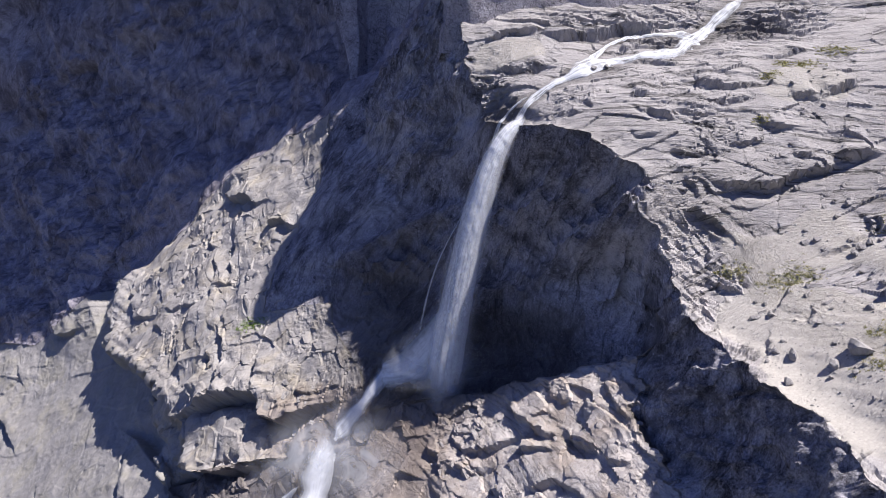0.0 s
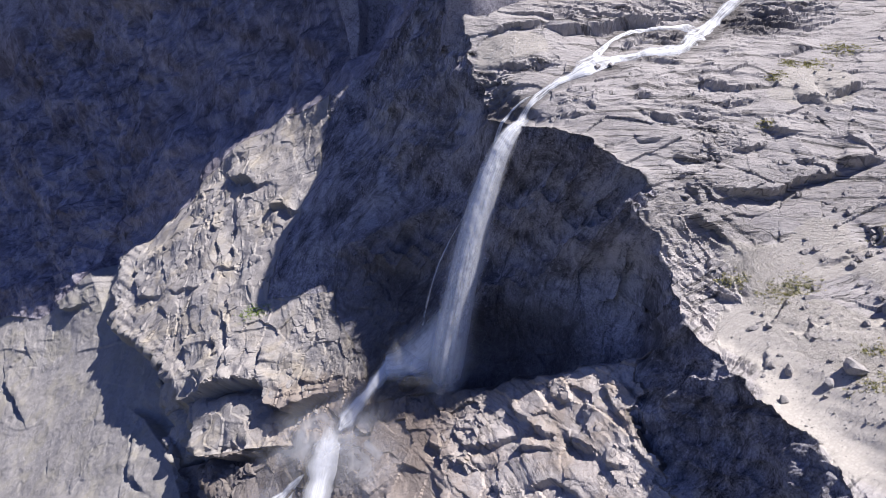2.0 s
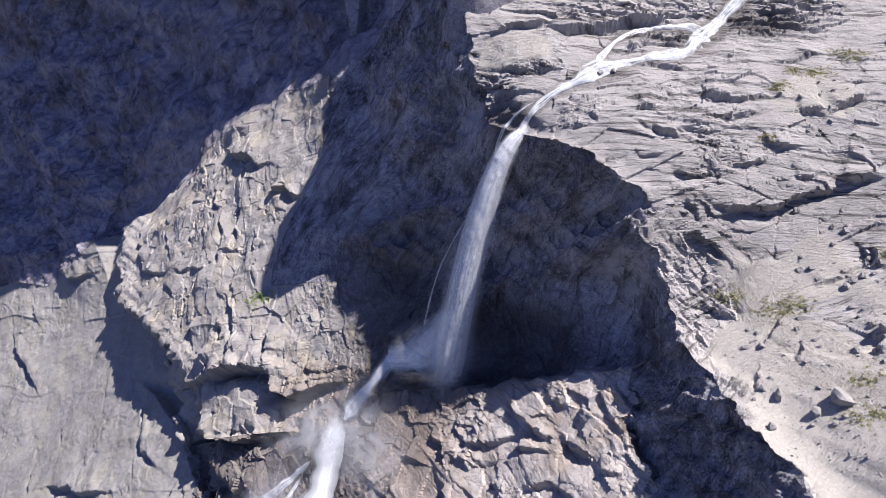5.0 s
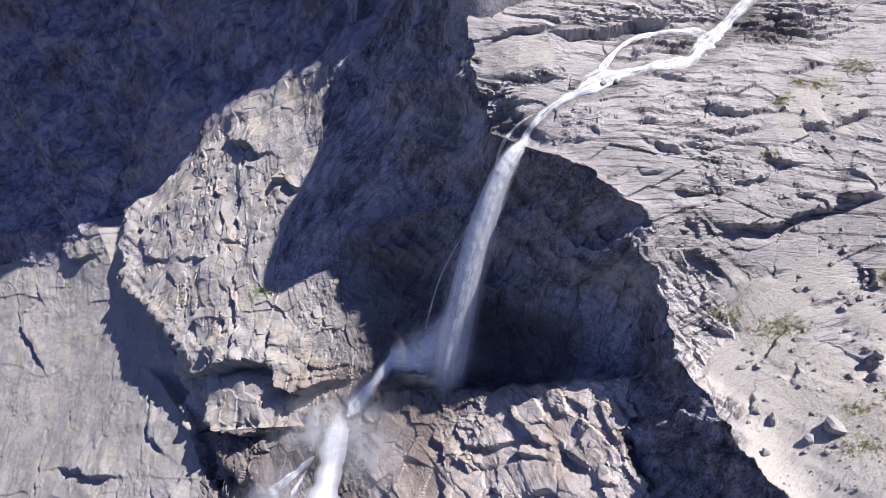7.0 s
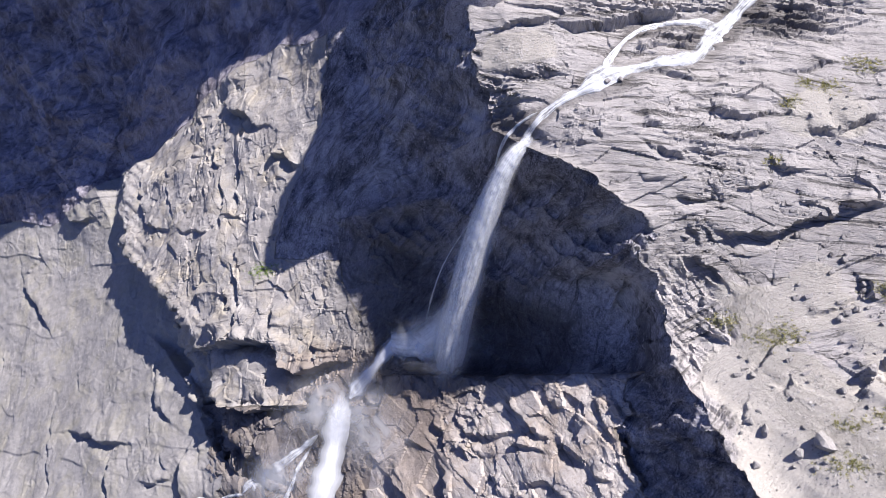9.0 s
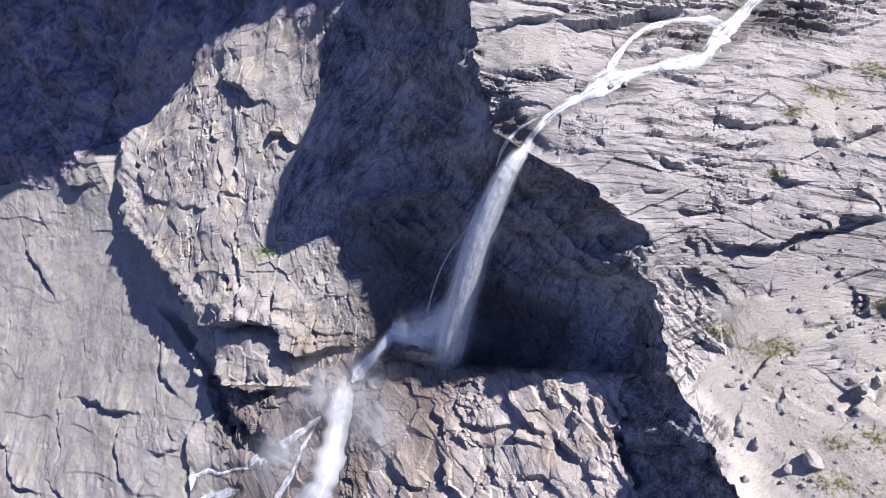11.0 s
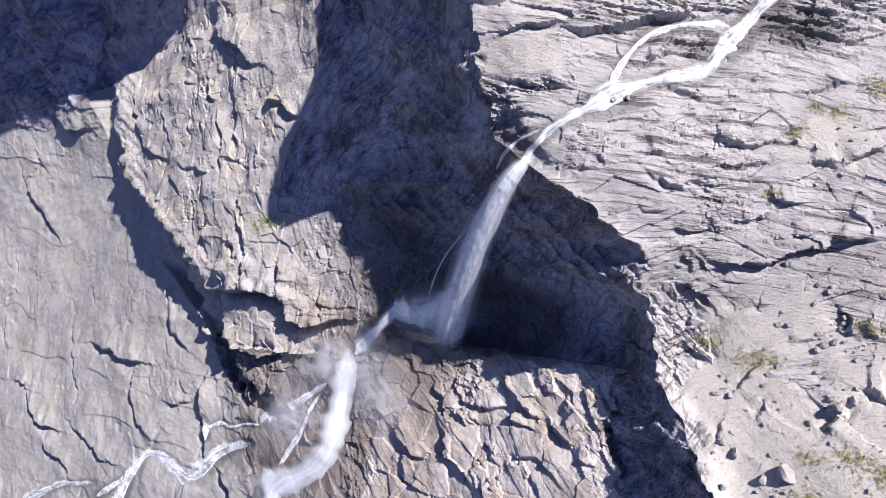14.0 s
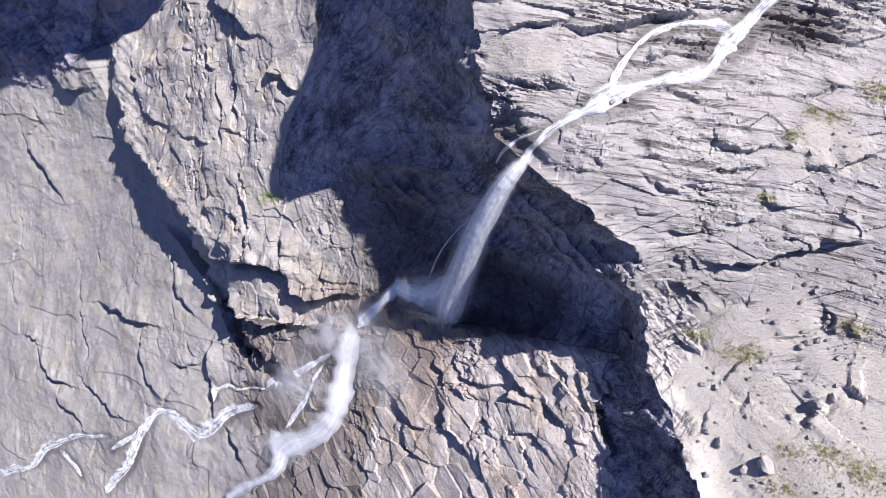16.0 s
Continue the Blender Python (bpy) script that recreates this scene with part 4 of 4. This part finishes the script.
def mist(name, thick):
    """Drifting spray, thinning out to nothing at the rim of each sheet."""
    k = Nodes(name)
    uv = k.n("ShaderNodeUVMap").outputs["UV"]
    off = k.n("ShaderNodeVectorMath", operation="DISTANCE")
    k.put(off.inputs[0], uv)
    off.inputs[1].default_value = (0.5, 0.5, 0)
    puff = k.noise(0.32, 5, 0.6, warp=0.8)
    soft = k.span(off.outputs["Value"], 0.5, 0.05)
    soft = k.sums("POWER", soft, 1.4)
    cover = k.sums("MULTIPLY", k.sums("MULTIPLY", soft, k.span(puff, 0.28, 0.62)), thick)
    return k.thin((0.9, 0.92, 0.94, 1), cover)


FALL_WATER = water("fall_water", 1.8, 0.05, 0.75, 0.1, 0.7, feather=0.08, end=(30.0, 34.5))
TRICKLE_WATER = water("trickle_water", 0.72, 0.25, 3.6, 0.2, tufts=0.6)
RUN_WATER = water("run_water", 0.84, 0.26, 4.1, 0.15, tufts=0.85, base=(0.86, 0.88, 0.90))
CASCADE_WATER = water("cascade_water", 0.75, 0.2, 4.8, 0.3, tufts=0.9, feather=0.36, base=(0.88, 0.90, 0.92))
SPILL_WATER = water("spill_water", 0.9, 0.12, 1.6, 0.15, feather=0.2)
PLUNGE_WATER = water("plunge_water", 1.5, 0.08, 1.5, 0.2, feather=0.1, base=(0.84, 0.86, 0.89))
VEIL_WATER = water("veil_water", 0.5, 0.07, 1.8, 0.1, 0.6, end=(31.0, 35.0))
FAN_WATER = water("fan_water", 0.85, 0.1, 1.6, 0.1, feather=0.05)
SPRAY = mist("spray", 0.65)
HAZE = mist("thin_spray", 0.55)


def ribbon(name, middle, widths, side, out, material, parent=None, cols=13, bulge=0.35, ruffle=0.12, seed=0, sink=1.0):
    """A tongue of water along a line of world places; side and out: unit vectors across it and off its bed."""
    middle, side, out = (np.asarray(a, float) for a in (middle, side, out))
    c = np.linspace(0, 1, cols)
    a = (c - 0.5)[None, :, None]
    p = middle[:, None] + side[:, None] * a * np.asarray(widths)[:, None, None]
    lift = 1 - sink * (2 * c - 1) ** 2
    p = p + out[:, None] * (lift[None, :] * (bulge * np.minimum(1, np.asarray(widths) / 2))[:, None])[..., None]
    q = p.astype(np.float32)
    p = p + out[:, None] * (ruffle * (bumps(q, (0.5, 0.5, 1.1), 70 + seed) + 0.6 * bumps(q, (0.25, 0.25, 0.6), 71 + seed)))[..., None]
    r, n = p.shape[:2]
    i, j = np.meshgrid(np.arange(n - 1), np.arange(r - 1))
    quads = np.stack([j * n + i, j * n + i + 1, (j + 1) * n + i + 1, (j + 1) * n + i], -1).reshape(-1, 4)
    ob = mesh_object(name, p.reshape(-1, 3), quads, material, parent)
    s = np.concatenate([[0], np.cumsum(np.linalg.norm(np.diff(middle, axis=0), axis=1))])
    uv = np.stack(np.broadcast_arrays(c[None, :], s[:, None]), -1).reshape(-1, 2)[quads.ravel()]
    ob.data.uv_layers.new(name="UVMap").data.foreach_set("uv", uv.astype(np.float32).ravel())
    ob.data.polygons.foreach_set("use_smooth", np.ones(len(quads), bool))
    return ob


def unit(a):
    return a / np.maximum(np.linalg.norm(a, axis=-1, keepdims=True), 1e-6)


def stream(name, run, label, lift=0.1, material=None, calm=3, ruffle=0.14, sink=1.9, wide=1.15, open_end=False, bulge=0.3):
    p = surface(run[:, 0], run[:, 1])
    for _ in range(calm):
        p[1:-1] = (p[:-2] + 2 * p[1:-1] + p[2:]) / 4
    out = np.broadcast_to(to_world(np.array((0.0, 0.0, 1.0))), p.shape)
    side = unit(np.cross(np.gradient(p, axis=0), out))
    s = np.arange(len(p)) * 0.25
    ends = 0.25 + 0.75 * ease(s, 0, 1.5) * (1 if open_end else ease(s[::-1], 0, 1.5))
    ob = ribbon(name, p + out * lift, run[:, 2] * wide * ends, side, out, material or RUN_WATER, cols=15, bulge=bulge, ruffle=ruffle, sink=sink)
    return tagged(ob, label, "stream", kind="structure")


stream("water_upper_run", RUNS["upper"], "white rushing stream over the bedded rock above the fall", calm=5, ruffle=0.09, wide=0.8, open_end=True)
stream("water_branch", RUNS["branch"], "thin white side stream round a rock island", material=CASCADE_WATER)
stream("water_spill", RUNS["spill"], "thin bluish water spilling from the hollow to the lower fall", 0.6, SPILL_WATER, 20, 0.05, wide=1.6)
stream("water_second_fall", RUNS["second"], "white lower waterfall in the brown gorge", 0.9, PLUNGE_WATER, 30, 0.05, 1.0, 1.35)
stream("water_braid", RUNS["braid"], "thin white braid of water beside the lower fall", 0.15, TRICKLE_WATER, wide=1.5)
stream("water_thread", RUNS["thread"], "narrow thread of water down the gorge rock", 0.15, TRICKLE_WATER, wide=1.4)
stream("water_foam_lobe", RUNS["foam_lobe"], "white foam where the lower fall strikes a rock", 0.5, PLUNGE_WATER, 12, 0.08, 1.0, 1.5)
stream("water_slot", RUNS["slot"], "short white drop in a dark rock slot", 0.2, CASCADE_WATER, wide=1.6)
stream("water_lip_thread", RUNS["lip_left"], "thin thread of water beside the lip of the fall", 0.12, TRICKLE_WATER, wide=1.3)
stream("water_trickle", RUNS["trickle"], "faint trickle over the wet gorge rock", 0.15, TRICKLE_WATER, wide=1.4)
stream("water_cascade", RUNS["cascade"], "white stepped cascade over wet brown rock", material=CASCADE_WATER, lift=0.06, wide=2.1, ruffle=0.05, sink=1.5, bulge=0.1)
stream("water_twig", RUNS["twig"], "short white side arm of the lower cascade", material=TRICKLE_WATER)
stream("water_side_thread", RUNS["side_thread"], "thin white water between pale blocks", material=TRICKLE_WATER)
stream("water_side_run", RUNS["side_run"], "white stream between pale blocks at the slope's foot", material=CASCADE_WATER, lift=0.06, wide=2.1, ruffle=0.05, sink=1.5, bulge=0.1)


def waterfall():
    """The tall free fall: a dense core, a looser veil round it and a spray-white foot."""
    t = np.linspace(-0.3, 2.42, 160)[:, None]
    start, speed = np.array((7.9, 80.1, 44.7)), np.array((-3.35, -1.5, -1.3))
    line_ = start + speed * t + np.array((0, 0, -4.9)) * np.maximum(t, 0) ** 2
    out = np.broadcast_to(np.array((-0.15, -0.85, 0.5)) / 1.0, line_.shape)
    side = unit(np.cross(np.gradient(line_, axis=0), out))
    grown = np.maximum(t[:, 0], 0) / 2.42
    base = bpy.data.objects.new("waterfall", None)
    scene.collection.objects.link(base)
    tagged(base, "tall white waterfall dropping free into a shaded hollow", "waterfall")
    ribbon("core", line_, 1.6 + 4.7 * grown ** 0.85, side, out, FALL_WATER, base, cols=21, bulge=0.5 + 2.2 * grown, ruffle=0.05, seed=1)
    for k in range(2):
        shift = side * (1.1 * (0.35 - 0.6 * k)) * (0.4 + grown[:, None]) + out * (0.5 - 0.25 * k)
        ribbon("veil", line_ + shift, 1.5 + (2.8 + 0.6 * k) * grown ** 1.1, side, out, VEIL_WATER, base, cols=17, bulge=0.5 + 2.0 * grown, ruffle=0.1, seed=5 + k)
    # the foot bursts on the rock and fans out towards the lower gorge
    for k in range(2):
        s = np.linspace(0, 1, 40)[:, None]
        end = surface(np.array([-7.4]), np.array([71.2]))[0] + np.array((0, -0.4, 0.5))
        top, mid_ = line_[136 - 10 * k] + np.array((-0.6, -0.3, 0)), line_[152] + np.array((-2.2 - 0.5 * k, -0.3, 0.6 + 0.8 * k))
        fan = (1 - s) ** 2 * top + 2 * s * (1 - s) * mid_ + s ** 2 * end
        ribbon("fan", fan, 3.4 + 5.0 * np.sin(np.pi * s[:, 0] * 0.8) * (1 - 0.6 * s[:, 0]), unit(np.cross(np.gradient(fan, axis=0), out[:40])), out[:40], FAN_WATER, base, cols=13, bulge=0.3, ruffle=0.12, seed=20 + k)
    # a thin strand that leaves the fall and drips down the wall
    s = np.linspace(0, 1, 40)[:, None]
    strand = line_[70] + (line_[138] + np.array((-3.6, 0.2, 1.0)) - line_[70]) * s + np.array((-1.3, 0.3, 0)) * np.sin(np.pi * s)
    ribbon("strand", strand, 0.2 + 0.25 * s[:, 0], unit(np.cross(np.gradient(strand, axis=0), out[:40])), out[:40], VEIL_WATER, base, cols=7, bulge=0.1, ruffle=0.1, seed=31)
    return base


waterfall()


def spray(name, place, wide, tall, turn, lift, material, label):
    """A drifting veil of spray: one soft sheet that hangs over the rock."""
    n = 25
    a, b = np.meshgrid(np.linspace(0, 1, n), np.linspace(0, 1, n))
    c, s = math.cos(radians(turn)), math.sin(radians(turn))
    x, z = (a - 0.5) * wide, (b - 0.5) * tall
    p = surface(place[0] + c * x - s * z, place[1] + s * x + c * z)
    for _ in range(60):
        p[1:-1] = (p[:-2] + 2 * p[1:-1] + p[2:]) / 4
        p[:, 1:-1] = (p[:, :-2] + 2 * p[:, 1:-1] + p[:, 2:]) / 4
    swell = lift + 0.35 * np.sin(5 * a + 3 * b)
    p = p + to_world(np.array((0.0, 0.0, 1.0))) * swell[..., None]
    i, j = np.meshgrid(np.arange(n - 1), np.arange(n - 1))
    quads = np.stack([j * n + i, j * n + i + 1, (j + 1) * n + i + 1, (j + 1) * n + i], -1).reshape(-1, 4)
    ob = mesh_object(name, p.reshape(-1, 3), quads, material)
    uv = np.stack([a, b], -1).reshape(-1, 2)[quads.ravel()]
    ob.data.uv_layers.new(name="UVMap").data.foreach_set("uv", uv.astype(np.float32).ravel())
    ob.data.polygons.foreach_set("use_smooth", np.ones(len(quads), bool))
    return tagged(ob, label, "spray")


spray("spray", (-15.5, 63.5), 20, 12, 15, 2.2, SPRAY, "pale spray drifting off the top of the lower fall")
spray("spray", (-23, 53.5), 17, 12, 25, 1.8, HAZE, "low spray over the gorge rock")
spray("spray", (-9.5, 60), 12, 13, 70, 2.6, HAZE, "thin spray drifting beside the lower fall")
spray("spray", (-2.5, 71.5), 12, 9, 10, 3.0, SPRAY, "bluish cloud of spray at the tall fall's foot")
spray("spray", (-27, 42.5), 14, 7, 20, 1.5, HAZE, "spray low over the plunge of the lower fall")


# ---- loose stones, boulders and grass ----
STONE = rock("loose_stone", (0.18, 0.168, 0.158), (0.285, 0.268, 0.254), (0.36, 0.343, 0.327), fine=0.3, bedded=False)
WET_STONE = rock("wet_stone", (0.03, 0.03, 0.032), (0.06, 0.058, 0.06), (0.11, 0.105, 0.105), fine=0.5, bedded=False)


def stone_mesh(name, seed, material, detail=2, flat=0.7):
    """A stone broken along a dozen flat faces, with worn edges."""
    rng = np.random.default_rng(seed)
    bm = bmesh.new()
    bmesh.ops.create_icosphere(bm, subdivisions=detail, radius=1)
    planes = rng.normal(size=(10, 3))
    planes /= np.linalg.norm(planes, axis=1, keepdims=True)
    reach = rng.uniform(0.38, 0.72, 10)
    for vert in bm.verts:
        d = np.array(vert.co)
        k = np.maximum(planes @ d, 1e-3)
        vert.co = Vector(d * min(1.0, np.min(reach / k))) * (1 + 0.02 * rng.normal())
        vert.co.z *= flat
    me = bpy.data.meshes.new(name)
    bm.to_mesh(me)
    bm.free()
    me.materials.append(material)
    return me


def set_down(name, me, u, v, size, turn, sink=0.25):
    """A stone resting on the rock at (u, v), a little bedded in."""
    ob = new(name, me)
    p = surface(np.array([float(u)]), np.array([float(v)]))[0]
    ob.matrix_world = Matrix.LocRotScale(Vector(p) + Vector((0, 0, size * (0.6 - sink) * 0.8)), Euler((0.3 * math.sin(turn), 0.3 * math.cos(turn), turn)), Vector((size, size * 0.8, size)))
    return ob


SHAPES = [stone_mesh("stone", 40 + k, STONE) for k in range(6)]
BOULDERS = ((31.4, 60.4, 1.5, 0.3), (28.1, 61.4, 0.75, 1.2), (27.2, 62.1, 0.6, 2.2), (29.8, 59.6, 0.8, 0.9), (34.4, 65.0, 0.6, 1.7), (36.9, 66.4, 0.9, 2.5), (28.4, 66.4, 0.55, 0.2), (38.1, 67.3, 0.7, 1.4), (26.4, 58.6, 0.7, 3.0), (36.2, 71.5, 0.6, 0.5))
for k, (u, v, size, turn) in enumerate(BOULDERS):
    tagged(set_down("boulder", SHAPES[k % 6], u, v, size, turn), "pale angular boulder lying on the gravel slope", "boulder", "boulders on the slope")
for u, v, size, turn in ((16.2, 96.2, 0.6, 0.4), (17.6, 96.4, 0.5, 1.9), (14.9, 97.1, 0.45, 2.6)):
    tagged(set_down("stream_rock", SHAPES[2], u, v, size, turn, 0.0), "grey rock standing up out of the white stream", "rock", "rocks in the stream")
dark = set_down("pool_rock", stone_mesh("pool_rock", 71, WET_STONE, 3, 0.6), -4.4, 68.2, 2.3, 0.5, 0.2)
tagged(dark, "black wet rock under the spray at the fall's foot", "rock")

rng = np.random.default_rng(5)
SMALL = [stone_mesh("small_stone", 60 + k, STONE, 1) for k in range(5)]
count = 0
while count < 230:
    u, v = rng.uniform(24, 44), rng.uniform(54, 98)
    odds = 0.9 * math.exp(-((u - 36) / 9) ** 2 - ((v - 61) / 8) ** 2) + 0.5 * math.exp(-((u - 37) / 6) ** 2 - ((v - 92) / 6) ** 2) + 0.06
    if u < float(rim(np.array([v]))[0]) + 1.0 or rng.uniform() > odds:
        continue
    size = 0.12 + 0.26 * rng.uniform() ** 3
    tagged(set_down("small_stone", SMALL[count % 5], u, v, size, rng.uniform(0, 6)), "small grey stone lying on the gravel slope", "stone", "small stones on the slope")
    count += 1


def gravel(name, areas, many, label):
    """Countless bits of broken rock: small uneven pyramids pressed into the ground."""
    at = []
    for cu, cv, ru, rv, share in areas:
        k = int(many * share)
        at.append(np.stack([rng.normal(cu, ru, k), rng.normal(cv, rv, k)], 1))
    at = np.concatenate(at)
    p = surface(at[:, 0], at[:, 1])
    n = len(p)
    size = 0.05 + 0.11 * rng.uniform(size=n) ** 3
    ring = rng.uniform(0.6, 1.2, (n, 5)) * size[:, None]
    a = np.linspace(0, 2 * np.pi, 6)[:5][None] + rng.uniform(0, 6, (n, 1))
    base = np.stack([ring * np.cos(a), ring * np.sin(a), -0.04 + 0 * a], -1) + p[:, None]
    tip = p + np.stack([rng.normal(0, 0.25, n) * size, rng.normal(0, 0.25, n) * size, size * rng.uniform(0.3, 0.7, n)], -1)
    verts = np.concatenate([base, tip[:, None]], 1).reshape(-1, 3)
    k = np.arange(n)[:, None] * 6
    faces = np.concatenate([np.stack([k[:, 0] + i, k[:, 0] + (i + 1) % 5, k[:, 0] + 5], 1) for i in range(5)])
    return tagged(mesh_object(name, verts, faces, STONE), label, "gravel", kind="stuff")


gravel("gravel", ((36, 61, 6, 5, 0.5), (37, 92, 4, 4, 0.15), (30, 78, 7, 10, 0.2), (8, 100.5, 3, 1.6, 0.15)), 9000, "loose grey gravel strewn over the rock slope")
gravel("scree", ((-70, 72, 9, 10, 0.5), (-28, 108, 5, 7, 0.2), (-85, 80, 8, 14, 0.3)), 7000, "loose pale scree on the slope below the spur")


def grass_material(name, low, mid_tone, high_tone):
    k = Nodes(name)
    tone = k.noise(1.4, 4, 0.7)
    colour = k.ramp(tone, (0.3, low), (0.5, mid_tone), (0.7, high_tone))
    return k.done(Base_Color=colour, Roughness=0.8, Specular_IOR_Level=0.2)


GRASS = grass_material("mountain_grass", (0.17, 0.17, 0.05), (0.28, 0.265, 0.09), (0.38, 0.34, 0.15))
MOSS = grass_material("green_moss", (0.10, 0.16, 0.02), (0.16, 0.24, 0.03), (0.24, 0.30, 0.06))


def grass(u, v, reach, name="grass", material=None, label="dry yellow-green grass tufts among the rocks"):
    """A low cushion of mountain grass in uneven tufts."""
    tufts = int(55 * reach * reach) + 14
    du, dv = rng.normal(0, reach * 0.7, tufts), rng.normal(0, reach * 0.4, tufts)
    root = surface(u + du, v + dv)
    blades = 16
    n = tufts * blades
    foot = np.repeat(root, blades, 0) + np.stack([rng.normal(0, 0.11, n), rng.normal(0, 0.11, n), np.full(n, -0.05)], -1)
    a, h = rng.uniform(0, 6.3, n), rng.uniform(0.04, 0.16, n)
    wide = np.stack([np.cos(a), np.sin(a), 0 * a], -1) * 0.035
    bend = np.stack([rng.normal(0, 0.09, n), rng.normal(0, 0.09, n), h], -1)
    verts = np.stack([foot - wide, foot + wide, foot + 0.6 * bend + 0.7 * wide, foot + bend], 1).reshape(-1, 3)
    k = np.arange(n) * 4
    faces = np.concatenate([np.stack([k, k + 1, k + 2], 1), np.stack([k, k + 2, k + 3], 1)])
    return tagged(mesh_object(name, verts, faces, material or GRASS), label, name, kind="stuff")


for u, v, reach in ((31.3, 70.2, 1.7), (42.1, 97.7, 1.5), (37.7, 94.9, 1.3), (33.8, 93.2, 0.9), (31.2, 86.9, 0.7), (26.8, 71.7, 1.2), (33.9, 62.2, 0.9), (39.1, 62.1, 2.2), (32.4, 59.1, 1.2), (40.5, 74, 1.3), (36.5, 63, 0.8), (37.5, 59.2, 1.0), (35.6, 95.6, 0.7)):
    grass(u, v, reach)
grass(-26.9, 82.3, 1.5, "moss", MOSS, "bright green moss where the sunlit spur meets the wall")


# ---- blocks that stand out of the rock ----


def block_mesh(seed, material):
    """A squared block with chipped corners."""
    rng_ = np.random.default_rng(seed)
    bm = bmesh.new()
    bmesh.ops.create_cube(bm, size=2)
    bmesh.ops.subdivide_edges(bm, edges=bm.edges[:], cuts=1, use_grid_fill=True)
    for vert in bm.verts:
        d = np.array(vert.co)
        corner = np.sum(np.abs(d) > 0.9)
        vert.co = Vector(d * (1 - 0.11 * max(corner - 1, 0) * rng_.uniform(0.4, 1.6)) + rng_.normal(0, 0.05, 3))
    me = bpy.data.meshes.new("block")
    bm.to_mesh(me)
    bm.free()
    me.attributes.new("grain", "FLOAT_VECTOR", "POINT").data.foreach_set("vector", (np.array([vert.co for vert in me.vertices], np.float32) * 0.7 + seed).ravel())
    me.materials.append(material)
    return me


def studded(owner, material, many, seed, pick, size, shape, turn):
    """Blocks bedded in a piece of rock along its grain, as its parts."""
    rng_ = np.random.default_rng(seed)
    kinds = [block_mesh(seed * 10 + k, material) for k in range(5)]
    made = 0
    while made < many:
        u, v = pick(rng_)
        i, j = np.searchsorted(US, u), np.searchsorted(VS, v)
        if rubble[j, i] < rng_.uniform(0.1, 0.6) or bed[j, i] > 0.1:
            continue
        s = size * (0.45 + 0.9 * rng_.uniform() ** 2)
        face = Matrix(((1, 0, 0), (0, LEAN_S, -LEAN_C), (0, LEAN_C, LEAN_S))).to_4x4()
        ob = new("block", kinds[made % 5])
        p = Vector(surface(np.array([u]), np.array([v]))[0])
        spin = Euler((rng_.normal(0, 0.16), rng_.normal(0, 0.16), radians(turn) + rng_.normal(0, 0.22))).to_matrix().to_4x4()
        ob.parent = owner
        ob.matrix_world = Matrix.Translation(p - face.to_3x3() @ Vector((0, 0, 0.25 * s))) @ face @ spin @ Matrix.Diagonal((s * shape[0] * rng_.uniform(0.7, 1.3), s * shape[1] * rng_.uniform(0.7, 1.3), s * shape[2], 1))
        made += 1


def within(lo_u, hi_u, lo_v, hi_v):
    return lambda r: (r.uniform(lo_u, hi_u), r.uniform(lo_v, hi_v))


OWNERS = {ob.name: ob for ob in scene.objects if not ob.parent}
studded(OWNERS["rock_spur"], SPUR_ROCK, 45, 3, within(-42, -13, 65, 80), 0.5, (0.7, 0.9, 0.5), -8)
studded(OWNERS["rock_spur"], SPUR_ROCK, 40, 4, lambda r: (r.uniform(-56, -26), r.uniform(84, 112)), 0.6, (0.55, 1.1, 0.5), -8)
studded(OWNERS["rock_ledge"], LEDGE_ROCK, 60, 5, within(-2, 16, 48, 63), 0.5, (0.6, 1.1, 0.35), 38)
studded(OWNERS["ground_slab"], SLAB_ROCK, 130, 6, lambda r: (lambda v: (float(rim(np.array([v]))[0]) + r.uniform(2, 20), v))(r.uniform(66, 96)), 0.5, (1.2, 0.45, 0.4), 8)
studded(OWNERS["gully_bed"], GULLY_ROCK, 60, 7, within(-36, -12, 44, 62), 0.65, (0.7, 0.9, 0.5), 30)
